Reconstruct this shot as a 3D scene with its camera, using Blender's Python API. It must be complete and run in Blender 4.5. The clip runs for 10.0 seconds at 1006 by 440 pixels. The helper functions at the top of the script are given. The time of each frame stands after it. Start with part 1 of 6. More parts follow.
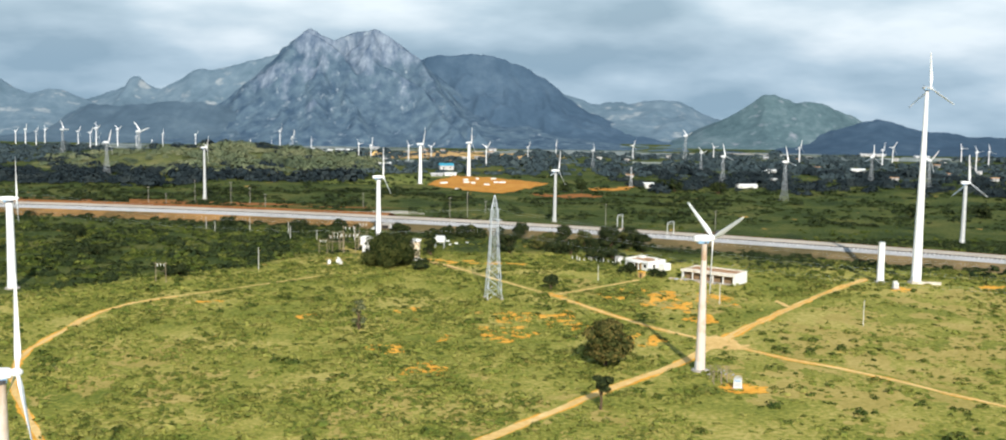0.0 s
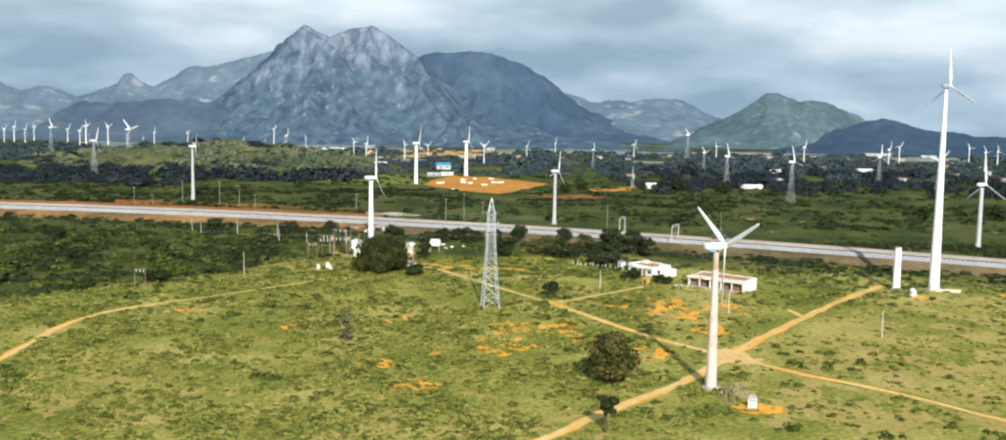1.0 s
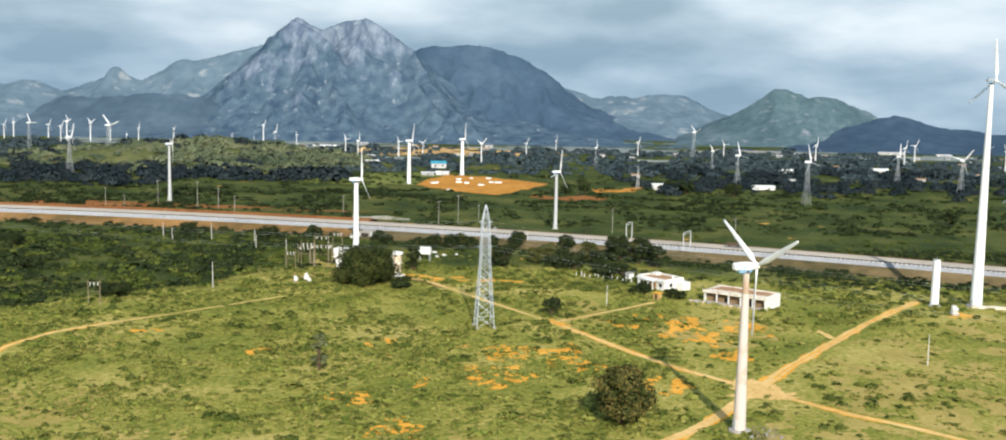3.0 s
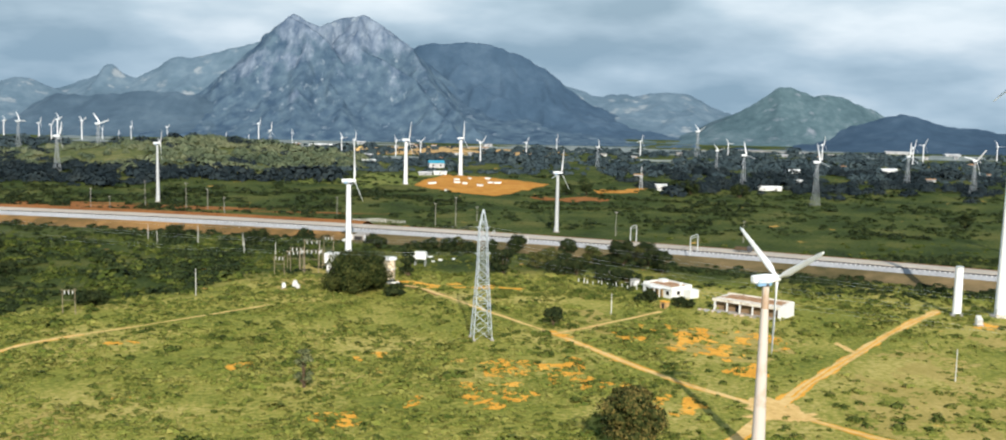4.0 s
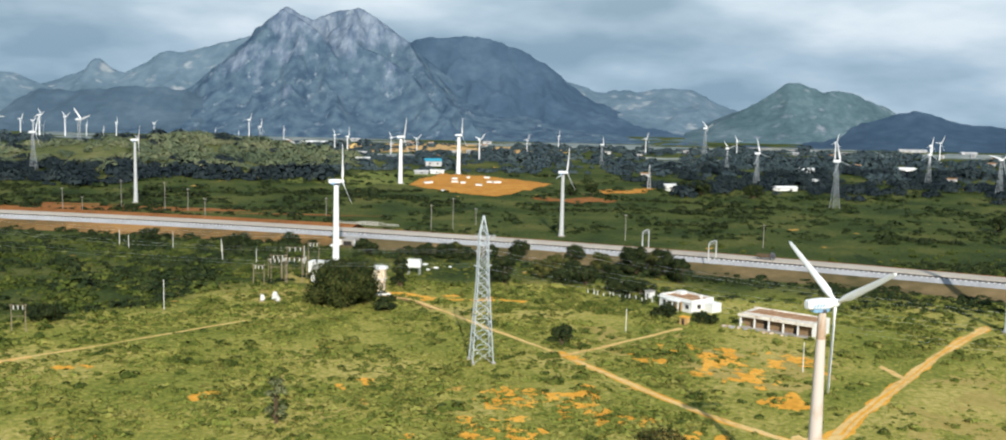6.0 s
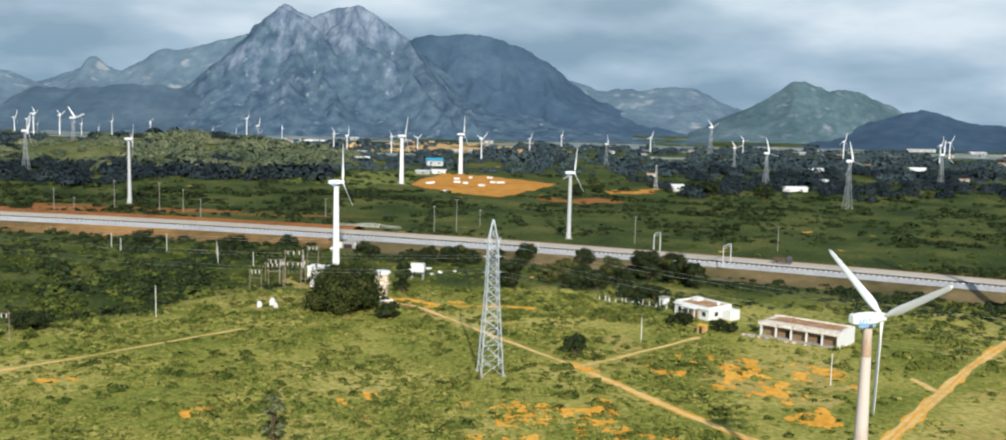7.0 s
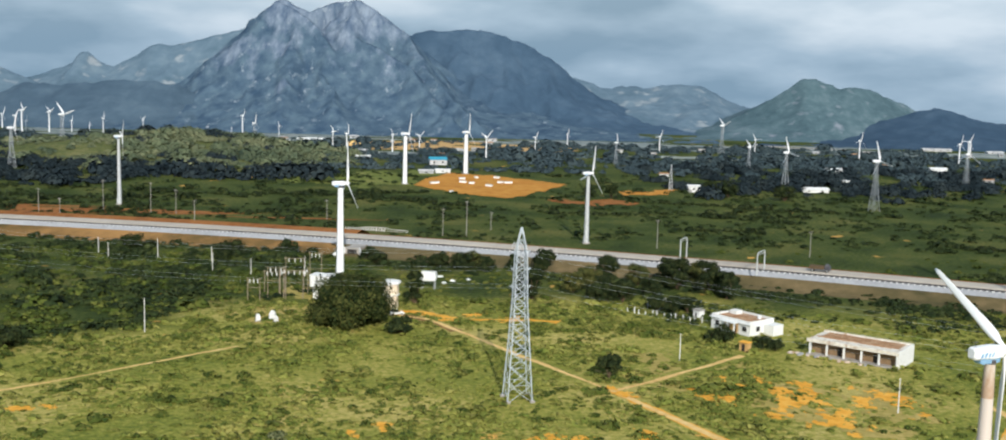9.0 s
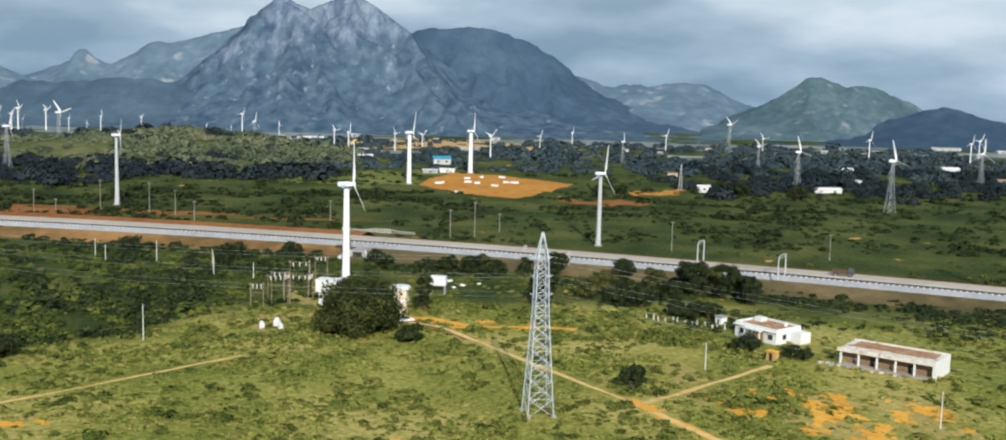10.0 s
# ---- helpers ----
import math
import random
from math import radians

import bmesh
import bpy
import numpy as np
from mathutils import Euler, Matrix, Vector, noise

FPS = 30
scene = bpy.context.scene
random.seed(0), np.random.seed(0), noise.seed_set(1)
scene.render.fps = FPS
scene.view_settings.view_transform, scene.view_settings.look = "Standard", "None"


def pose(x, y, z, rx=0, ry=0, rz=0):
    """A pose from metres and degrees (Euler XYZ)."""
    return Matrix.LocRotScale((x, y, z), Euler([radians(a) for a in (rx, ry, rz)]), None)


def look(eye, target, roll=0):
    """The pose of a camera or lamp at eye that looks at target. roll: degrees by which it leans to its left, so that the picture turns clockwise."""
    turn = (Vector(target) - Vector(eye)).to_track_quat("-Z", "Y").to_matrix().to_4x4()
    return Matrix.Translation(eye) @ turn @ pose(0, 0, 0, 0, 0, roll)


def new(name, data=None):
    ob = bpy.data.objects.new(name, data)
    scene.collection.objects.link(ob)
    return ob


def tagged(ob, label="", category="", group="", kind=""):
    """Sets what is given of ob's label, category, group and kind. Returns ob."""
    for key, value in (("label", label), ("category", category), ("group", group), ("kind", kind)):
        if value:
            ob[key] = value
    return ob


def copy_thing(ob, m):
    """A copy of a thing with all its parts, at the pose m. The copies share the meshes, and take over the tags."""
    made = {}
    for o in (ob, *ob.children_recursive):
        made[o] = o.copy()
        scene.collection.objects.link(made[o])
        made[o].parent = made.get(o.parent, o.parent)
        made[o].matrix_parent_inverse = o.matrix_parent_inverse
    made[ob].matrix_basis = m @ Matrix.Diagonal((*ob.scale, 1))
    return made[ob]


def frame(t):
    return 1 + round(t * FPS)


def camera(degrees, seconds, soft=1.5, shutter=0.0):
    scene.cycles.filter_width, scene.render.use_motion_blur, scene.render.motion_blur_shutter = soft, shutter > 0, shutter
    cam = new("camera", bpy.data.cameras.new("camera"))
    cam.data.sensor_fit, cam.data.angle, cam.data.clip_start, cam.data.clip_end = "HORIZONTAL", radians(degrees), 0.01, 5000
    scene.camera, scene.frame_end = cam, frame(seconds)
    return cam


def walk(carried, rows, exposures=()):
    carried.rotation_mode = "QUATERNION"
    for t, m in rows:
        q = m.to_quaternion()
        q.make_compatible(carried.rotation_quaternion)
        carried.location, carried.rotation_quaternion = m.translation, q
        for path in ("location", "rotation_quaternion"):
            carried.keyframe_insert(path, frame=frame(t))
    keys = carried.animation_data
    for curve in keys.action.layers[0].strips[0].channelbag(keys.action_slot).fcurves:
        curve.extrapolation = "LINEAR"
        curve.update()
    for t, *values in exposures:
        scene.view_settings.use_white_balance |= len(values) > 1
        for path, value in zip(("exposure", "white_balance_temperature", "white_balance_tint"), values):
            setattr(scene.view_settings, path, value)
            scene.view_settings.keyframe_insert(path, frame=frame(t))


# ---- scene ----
cam = camera(44.85, 10.0, soft=1.9)
PATH = [
    (0.0, 0.00, 0.00, 75.74, 0.20, -7.21, -0.87),
    (0.5, 0.15, 10.55, 75.35, 0.17, -7.24, -0.91),
    (1.0, 0.35, 21.10, 74.90, 0.15, -7.29, -0.97),
    (1.5, 0.53, 31.63, 74.50, 0.16, -7.34, -1.02),
    (2.0, 0.77, 42.10, 74.17, 0.15, -7.39, -1.07),
    (2.5, 1.02, 52.16, 73.85, 0.14, -7.44, -1.10),
    (4.0, 1.68, 82.02, 72.76, 0.16, -7.57, -1.17),
    (4.5, 1.70, 91.63, 72.22, 0.14, -7.59, -1.18),
    (5.0, 1.56, 100.90, 71.55, 0.13, -7.62, -1.19),
    (5.5, 1.30, 109.99, 70.91, 0.11, -7.67, -1.22),
    (7.0, -2.06, 133.82, 69.31, 0.02, -7.75, -1.29),
    (7.5, -3.54, 141.01, 68.76, -0.02, -7.77, -1.32),
    (8.0, -5.12, 148.08, 68.21, -0.07, -7.79, -1.36),
    (8.5, -6.84, 155.06, 67.69, -0.14, -7.81, -1.39),
    (9.0, -8.69, 161.85, 67.23, -0.21, -7.83, -1.41),
    (9.5, -10.62, 168.46, 66.83, -0.26, -7.86, -1.44),
    (10.0, -12.60, 174.86, 66.37, -0.29, -7.89, -1.47),
]
walk(cam, [(t, pose(x, y, z, 90 + pitch, roll, yaw)) for t, x, y, z, yaw, pitch, roll in PATH], [(0.0, 0.40, 6560, 10), (5.0, 0.29, 6470, 10), (10.0, 0.09, 6270, 10)])

# ---- light ----
SUN_UP, SUN_FROM = 29.0, 172.0          # degrees above the horizon; compass bearing of the sun from +y over +x
sun = new("sun", bpy.data.lights.new("sun", "SUN"))
sun.data.energy, sun.data.angle, sun.data.color = 4.8, radians(0.6), (1.0, 0.93, 0.82)
_a, _e = radians(SUN_FROM), radians(SUN_UP)
sun.matrix_world = look((math.sin(_a) * math.cos(_e) * 500, math.cos(_a) * math.cos(_e) * 500, math.sin(_e) * 500), (0, 0, 0))


def world_sky():
    """A cloudy sky: a clear sky seen through gaps in grey layered cloud."""
    w = bpy.data.worlds.new("sky")
    scene.world = w
    w.use_nodes = True
    nt = w.node_tree
    nt.nodes.clear()
    N, L = nt.nodes.new, nt.links.new
    out, bg = N("ShaderNodeOutputWorld"), N("ShaderNodeBackground")
    sky = N("ShaderNodeTexSky")
    sky.sky_type, sky.sun_disc = "NISHITA", False
    sky.sun_elevation, sky.sun_rotation = radians(SUN_UP), radians(SUN_FROM)
    sky.air_density, sky.dust_density = 1.2, 2.0
    tc = N("ShaderNodeTexCoord")
    com = N("ShaderNodeVectorMath")
    com.operation = "MULTIPLY"
    L(tc.outputs["Generated"], com.inputs[0])
    com.inputs[1].default_value = (1.0, 1.0, 3.3)
    def cloud(scale, detail, seed, rough):
        mp, n = N("ShaderNodeMapping"), N("ShaderNodeTexNoise")
        mp.inputs["Location"].default_value = seed
        L(com.outputs[0], mp.inputs[0])
        L(mp.outputs[0], n.inputs["Vector"])
        n.inputs["Scale"].default_value, n.inputs["Detail"].default_value, n.inputs["Roughness"].default_value = scale, detail, rough
        return n
    big, fine = cloud(3.2, 2.0, (3.12, 4.01, 0.15), 0.5), cloud(9.5, 4.0, (15.8, 2.8, 0), 0.48)
    mix = N("ShaderNodeMix")
    L(big.outputs["Fac"], mix.inputs["A"])
    L(fine.outputs["Fac"], mix.inputs["B"])
    mix.inputs["Factor"].default_value = 0.38
    # the cloud thins out towards +x and overhead
    lean = N("ShaderNodeVectorMath")
    lean.operation = "DOT_PRODUCT"
    L(tc.outputs["Generated"], lean.inputs[0])
    lean.inputs[1].default_value = (0.05, 0.0, 0.9)
    # a grey deck out of view is added high up, dimming skylight to deepen shadows
    sep = N("ShaderNodeSeparateXYZ")
    L(tc.outputs["Generated"], sep.inputs[0])
    deck = N("ShaderNodeMath")
    deck.operation = "MULTIPLY_ADD"
    L(sep.outputs["Z"], deck.inputs[0])
    deck.inputs[1].default_value, deck.inputs[2].default_value = -0.14, 0.06
    low = N("ShaderNodeMath")
    low.operation = "MINIMUM"
    L(lean.outputs["Value"], low.inputs[0])
    L(deck.outputs[0], low.inputs[1])
    thin = N("ShaderNodeMath")
    L(low.outputs[0], thin.inputs[0])
    L(mix.outputs["Result"], thin.inputs[1])
    ramp = N("ShaderNodeValToRGB")
    els = ramp.color_ramp.elements
    els[0].position, els[0].color = 0.41, (2.35, 3.6, 4.8, 1)
    els[1].position, els[1].color = 0.63, (6.9, 7.9, 8.8, 1)
    mid = els.new(0.51)
    mid.color = (3.9, 5.25, 6.5, 1)
    L(thin.outputs[0], ramp.inputs[0])
    blend = N("ShaderNodeMix")
    blend.data_type = "RGBA"
    blend.inputs["Factor"].default_value = 0.85
    L(sky.outputs[0], blend.inputs["A"])
    L(ramp.outputs[0], blend.inputs["B"])
    L(blend.outputs["Result"], bg.inputs[0])
    bg.inputs[1].default_value = 0.1
    L(bg.outputs[0], out.inputs[0])


world_sky()


# ---- materials ----
def material(name, stops, scale=1.0, rough=0.8, bump=0.0, bump_scale=None, metal=0.0, per_object=0.0, per_island=0.0, stretch=(1, 1, 1), detail=8.0, second=None, spec=0.08, stain=None, beyond=None):
    """Noise-driven colour through stops of (position, rgb); second: (scale, share) of a broad noise laid over; stain: (rgb, scale, from, to) of a patchy second colour."""
    m = bpy.data.materials.new(name)
    m.use_nodes = True
    nt = m.node_tree
    N, L = nt.nodes.new, nt.links.new
    bsdf = nt.nodes["Principled BSDF"]
    geo = N("ShaderNodeNewGeometry")
    tc = N("ShaderNodeTexCoord")
    mp = N("ShaderNodeMapping")
    mp.inputs["Scale"].default_value = stretch
    L(geo.outputs["Position"], mp.inputs[0])
    n = N("ShaderNodeTexNoise")
    n.inputs["Scale"].default_value, n.inputs["Detail"].default_value, n.inputs["Roughness"].default_value = scale, detail, 0.6
    L(mp.outputs[0], n.inputs["Vector"])
    fac = n.outputs["Fac"]
    def math_node(op, a, b):
        q = N("ShaderNodeMath")
        q.operation = op
        for i, v in enumerate((a, b)):
            if isinstance(v, (int, float)):
                q.inputs[i].default_value = v
            else:
                L(v, q.inputs[i])
        return q.outputs[0]
    if second:
        n2 = N("ShaderNodeTexNoise")
        n2.inputs["Scale"].default_value, n2.inputs["Detail"].default_value = second[0], 5.0
        L(mp.outputs[0], n2.inputs["Vector"])
        fac = math_node("ADD", math_node("MULTIPLY", fac, 1 - second[1]), math_node("MULTIPLY", n2.outputs["Fac"], second[1]))
    if per_object:
        oi = N("ShaderNodeObjectInfo")
        fac = math_node("ADD", fac, math_node("MULTIPLY", math_node("SUBTRACT", oi.outputs["Random"], 0.5), per_object))
    if per_island:
        fac = math_node("ADD", fac, math_node("MULTIPLY", math_node("SUBTRACT", geo.outputs["Random Per Island"], 0.5), per_island))
    ramp = N("ShaderNodeValToRGB")
    els = ramp.color_ramp.elements
    while len(els) < len(stops):
        els.new(0.5)
    for e, (p, c) in zip(els, stops):
        e.position, e.color = p, (*c, 1)
    L(fac, ramp.inputs[0])
    col = ramp.outputs[0]
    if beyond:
        # past a wavering line a darker second cover also stands in for cloud shade: (stops, width, two (weights, value)
        # lines, waver, noise scale)
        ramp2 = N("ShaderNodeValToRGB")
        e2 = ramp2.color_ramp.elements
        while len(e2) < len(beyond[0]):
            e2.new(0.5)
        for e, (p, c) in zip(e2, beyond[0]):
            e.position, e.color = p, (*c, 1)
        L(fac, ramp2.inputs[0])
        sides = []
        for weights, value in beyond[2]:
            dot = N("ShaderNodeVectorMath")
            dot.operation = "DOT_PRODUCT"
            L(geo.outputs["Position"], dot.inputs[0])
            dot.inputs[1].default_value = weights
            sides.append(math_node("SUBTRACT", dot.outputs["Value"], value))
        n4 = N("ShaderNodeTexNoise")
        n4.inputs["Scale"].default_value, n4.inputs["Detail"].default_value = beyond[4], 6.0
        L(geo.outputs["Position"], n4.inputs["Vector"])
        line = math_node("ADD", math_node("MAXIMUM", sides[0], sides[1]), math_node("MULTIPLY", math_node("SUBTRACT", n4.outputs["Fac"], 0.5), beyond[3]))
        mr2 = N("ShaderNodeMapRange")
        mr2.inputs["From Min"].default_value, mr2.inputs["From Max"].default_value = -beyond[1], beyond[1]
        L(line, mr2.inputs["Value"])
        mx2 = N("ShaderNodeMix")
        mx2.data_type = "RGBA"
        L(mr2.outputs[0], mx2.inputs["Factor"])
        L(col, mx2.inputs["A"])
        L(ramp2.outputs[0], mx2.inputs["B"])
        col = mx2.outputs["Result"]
    if stain:
        n3 = N("ShaderNodeTexNoise")
        n3.inputs["Scale"].default_value, n3.inputs["Detail"].default_value = stain[1], 7.0
        L(geo.outputs["Position"], n3.inputs["Vector"])
        mr = N("ShaderNodeMapRange")
        mr.inputs["From Min"].default_value, mr.inputs["From Max"].default_value = stain[2], stain[3]
        L(n3.outputs["Fac"], mr.inputs["Value"])
        mx = N("ShaderNodeMix")
        mx.data_type = "RGBA"
        L(mr.outputs[0], mx.inputs["Factor"])
        L(col, mx.inputs["A"])
        mx.inputs["B"].default_value = (*stain[0], 1)
        col = mx.outputs["Result"]
    L(col, bsdf.inputs["Base Color"])
    bsdf.inputs["Roughness"].default_value, bsdf.inputs["Metallic"].default_value = rough, metal
    bsdf.inputs["Specular IOR Level"].default_value = spec
    if bump:
        nb = N("ShaderNodeTexNoise")
        nb.inputs["Scale"].default_value, nb.inputs["Detail"].default_value = bump_scale or scale * 2, 8.0
        L(mp.outputs[0], nb.inputs["Vector"])
        bp = N("ShaderNodeBump")
        bp.inputs["Distance"].default_value = bump
        bp.inputs["Strength"].default_value = 1.0
        L(nb.outputs["Fac"], bp.inputs["Height"])
        L(bp.outputs[0], bsdf.inputs["Normal"])
    return m


# the darker grass beyond is greener growth plus cloud shade put into its colour
GRASS = material("grass", [(0.36, (0.092, 0.118, 0.019)), (0.45, (0.180, 0.192, 0.034)), (0.52, (0.275, 0.255, 0.055)), (0.61, (0.44, 0.355, 0.115))], 0.7, 0.9, 0.6, 1.1, second=(0.035, 0.5), stain=((0.60, 0.33, 0.08), 0.085, 0.69, 0.73),
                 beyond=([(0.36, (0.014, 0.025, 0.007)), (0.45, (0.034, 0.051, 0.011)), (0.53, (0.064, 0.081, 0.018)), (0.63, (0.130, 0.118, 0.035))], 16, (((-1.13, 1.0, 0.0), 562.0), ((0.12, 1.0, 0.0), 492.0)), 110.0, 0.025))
RISE_GRASS = material("olive_grass", [(0.36, (0.045, 0.064, 0.022)), (0.5, (0.110, 0.122, 0.042)), (0.64, (0.200, 0.180, 0.078))], 0.3, 0.9, 0.8, 0.9, second=(0.05, 0.5))
SCRUB = material("scrub_leaves", [(0.34, (0.090, 0.122, 0.022)), (0.5, (0.178, 0.195, 0.040)), (0.66, (0.290, 0.270, 0.075))], 0.12, 0.85, per_island=0.14)
SCRUB_DEEP = material("deep_scrub_leaves", [(0.34, (0.052, 0.076, 0.014)), (0.5, (0.105, 0.122, 0.024)), (0.66, (0.190, 0.180, 0.046))], 0.2, 0.85, per_island=0.16)
SCRUB_MID = material("bush_leaves", [(0.32, (0.026, 0.043, 0.009)), (0.5, (0.062, 0.083, 0.016)), (0.68, (0.130, 0.138, 0.032))], 0.2, 0.85, per_island=0.16)
SCRUB_DARK = material("thorn_leaves", [(0.25, (0.009, 0.017, 0.007)), (0.5, (0.023, 0.036, 0.012)), (0.75, (0.058, 0.070, 0.024))], 0.3, 0.85, per_island=0.2)
LEAF = material("tree_leaves", [(0.25, (0.007, 0.013, 0.006)), (0.5, (0.018, 0.028, 0.010)), (0.78, (0.055, 0.062, 0.019))], 0.6, 0.8, per_island=0.3)
# olive canopy with distance haze mixed in as extra blue
LEAF_RISE = material("hazed_olive_canopy", [(0.32, (0.042, 0.064, 0.044)), (0.48, (0.104, 0.130, 0.074)), (0.66, (0.215, 0.220, 0.122))], 0.06, 0.85, per_island=0.12, second=(0.025, 0.5))
LEAF_OLIVE = material("olive_leaves", [(0.25, (0.020, 0.028, 0.009)), (0.5, (0.050, 0.060, 0.017)), (0.78, (0.125, 0.105, 0.032))], 0.6, 0.8, per_island=0.3)
LEAF_GREY = material("grey_leaves", [(0.25, (0.035, 0.048, 0.022)), (0.5, (0.095, 0.11, 0.048)), (0.78, (0.21, 0.215, 0.11))], 0.6, 0.8, per_island=0.6)
LEAF_SHADE = material("shade_foliage", [(0.34, (0.010, 0.018, 0.006)), (0.5, (0.027, 0.039, 0.010)), (0.66, (0.072, 0.074, 0.020))], 0.4, 0.8, per_island=0.3, second=(0.16, 0.5))
LEAF_BIG = material("tree_foliage", [(0.36, (0.018, 0.027, 0.008)), (0.5, (0.052, 0.060, 0.016)), (0.66, (0.160, 0.120, 0.036))], 0.5, 0.8, per_island=0.3, second=(0.2, 0.5))
# dark woods: haze blue and some cloud shade are in the leaf colour
LEAF_DARK = material("hazed_dark_leaves", [(0.25, (0.009, 0.016, 0.020)), (0.5, (0.018, 0.028, 0.033)), (0.78, (0.044, 0.056, 0.054))], 0.08, 0.85, per_island=0.12)
# far woods: leaf colour greyed and blued to paint in distance haze
LEAF_FAR = material("hazed_far_leaves", [(0.25, (0.030, 0.048, 0.058)), (0.5, (0.045, 0.067, 0.076)), (0.78, (0.078, 0.104, 0.102))], 0.05, 0.85, per_island=0.12)
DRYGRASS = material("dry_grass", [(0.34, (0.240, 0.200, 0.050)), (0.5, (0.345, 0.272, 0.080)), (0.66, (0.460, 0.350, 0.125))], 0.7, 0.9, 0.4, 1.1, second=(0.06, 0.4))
MEADOW = material("light_meadow", [(0.34, (0.080, 0.105, 0.022)), (0.5, (0.135, 0.155, 0.036)), (0.66, (0.205, 0.195, 0.060))], 0.25, 0.9, 0.3, 1.0, second=(0.04, 0.5))
BARK = material("bark", [(0.3, (0.05, 0.035, 0.022)), (0.7, (0.14, 0.10, 0.06))], 3.0, 0.9)
DIRT = material("track_dirt", [(0.3, (0.44, 0.26, 0.085)), (0.5, (0.65, 0.43, 0.165)), (0.7, (0.76, 0.57, 0.28))], 0.5, 0.95, 0.1, 2.0, second=(0.06, 0.4))
SOIL = material("bare_soil", [(0.3, (0.44, 0.19, 0.022)), (0.5, (0.68, 0.33, 0.045)), (0.7, (0.76, 0.44, 0.10))], 0.45, 0.95, 0.1, 2.0, second=(0.07, 0.4))
RED = material("red_earth", [(0.3, (0.14, 0.055, 0.020)), (0.5, (0.25, 0.10, 0.030)), (0.7, (0.32, 0.15, 0.055))], 0.25, 0.95, 0.2, 1.0, second=(0.04, 0.4))
CLEARED = material("cleared_earth", [(0.3, (0.31, 0.125, 0.023)), (0.5, (0.46, 0.205, 0.038)), (0.7, (0.54, 0.29, 0.070))], 0.2, 0.95, 0.2, 1.0, second=(0.05, 0.4))
BANK = material("embankment_earth", [(0.34, (0.060, 0.052, 0.020)), (0.46, (0.150, 0.092, 0.035)), (0.6, (0.30, 0.165, 0.062))], 0.15, 0.95, 0.2, 1.0, second=(0.03, 0.6))
CONCRETE = material("concrete", [(0.3, (0.24, 0.225, 0.205)), (0.7, (0.42, 0.39, 0.355))], 0.35, 0.85, 0.03, 2.0, second=(0.03, 0.5))
PITCHING = material("stone_pitching", [(0.3, (0.208, 0.215, 0.227)), (0.7, (0.352, 0.365, 0.386))], 0.6, 0.85, 0.06, 3.0, second=(0.05, 0.5))
BANK_DULL = material("weedy_embankment", [(0.34, (0.048, 0.046, 0.019)), (0.48, (0.110, 0.086, 0.040)), (0.62, (0.200, 0.142, 0.072))], 0.15, 0.95, 0.2, 1.0, second=(0.03, 0.6))
BALLAST = material("ballast", [(0.3, (0.06, 0.055, 0.05)), (0.7, (0.16, 0.14, 0.12))], 1.2, 0.95, 0.08, 4.0)
WHITE = material("white_paint", [(0.3, (0.70, 0.72, 0.74)), (0.7, (0.84, 0.85, 0.86))], 0.3, 0.45, second=(0.06, 0.5), stretch=(1, 1, 0.25), spec=0.4)
OLDLIME = material("stained_limewash", [(0.3, (0.44, 0.37, 0.29)), (0.55, (0.66, 0.62, 0.55)), (0.75, (0.78, 0.77, 0.74))], 0.5, 0.85, second=(1.6, 0.5), stain=((0.30, 0.17, 0.09), 0.6, 0.58, 0.72))
CREAM = material("cream_paint", [(0.3, (0.50, 0.43, 0.38)), (0.7, (0.64, 0.57, 0.52))], 0.35, 0.5, second=(0.08, 0.5), stretch=(1, 1, 0.15), spec=0.4, stain=((0.40, 0.27, 0.16), 0.25, 0.56, 0.80))
BLUE = material("blue_print", [(0.35, (0.26, 0.42, 0.60)), (0.65, (0.16, 0.32, 0.52))], 2.2, 0.5)
STEEL = material("galvanised_steel", [(0.3, (0.42, 0.44, 0.45)), (0.7, (0.62, 0.64, 0.65))], 1.5, 0.5, metal=0.35)
PYLON_STEEL = material("pylon_steel", [(0.3, (0.43, 0.48, 0.53)), (0.7, (0.60, 0.65, 0.70))], 1.5, 0.55, metal=0.2)
STAINED = material("rust_stained_paint", [(0.36, (0.38, 0.25, 0.16)), (0.5, (0.48, 0.38, 0.30)), (0.64, (0.58, 0.51, 0.45))], 0.8, 0.55, stretch=(1, 1, 0.3), spec=0.3)
LATTICE_STEEL = material("weathered_steel", [(0.3, (0.26, 0.29, 0.31)), (0.7, (0.40, 0.43, 0.46))], 1.5, 0.6, metal=0.2)
PALE = material("pale_concrete", [(0.3, (0.52, 0.51, 0.49)), (0.7, (0.70, 0.69, 0.66))], 1.0, 0.85)
DARKSTEEL = material("dark_steel", [(0.3, (0.06, 0.06, 0.07)), (0.7, (0.13, 0.13, 0.14))], 1.5, 0.5, metal=0.4)
LIME = material("limewash", [(0.3, (0.589, 0.589, 0.570)), (0.7, (0.754, 0.764, 0.754))], 0.6, 0.85, second=(2.5, 0.4))
FARWALL = material("weathered_wash", [(0.3, (0.30, 0.31, 0.32)), (0.7, (0.55, 0.55, 0.55))], 0.2, 0.85, per_object=0.4)
ROOF = material("stained_roof", [(0.3, (0.16, 0.085, 0.045)), (0.5, (0.34, 0.19, 0.10)), (0.7, (0.52, 0.38, 0.25))], 0.5, 0.9, second=(2.0, 0.4))
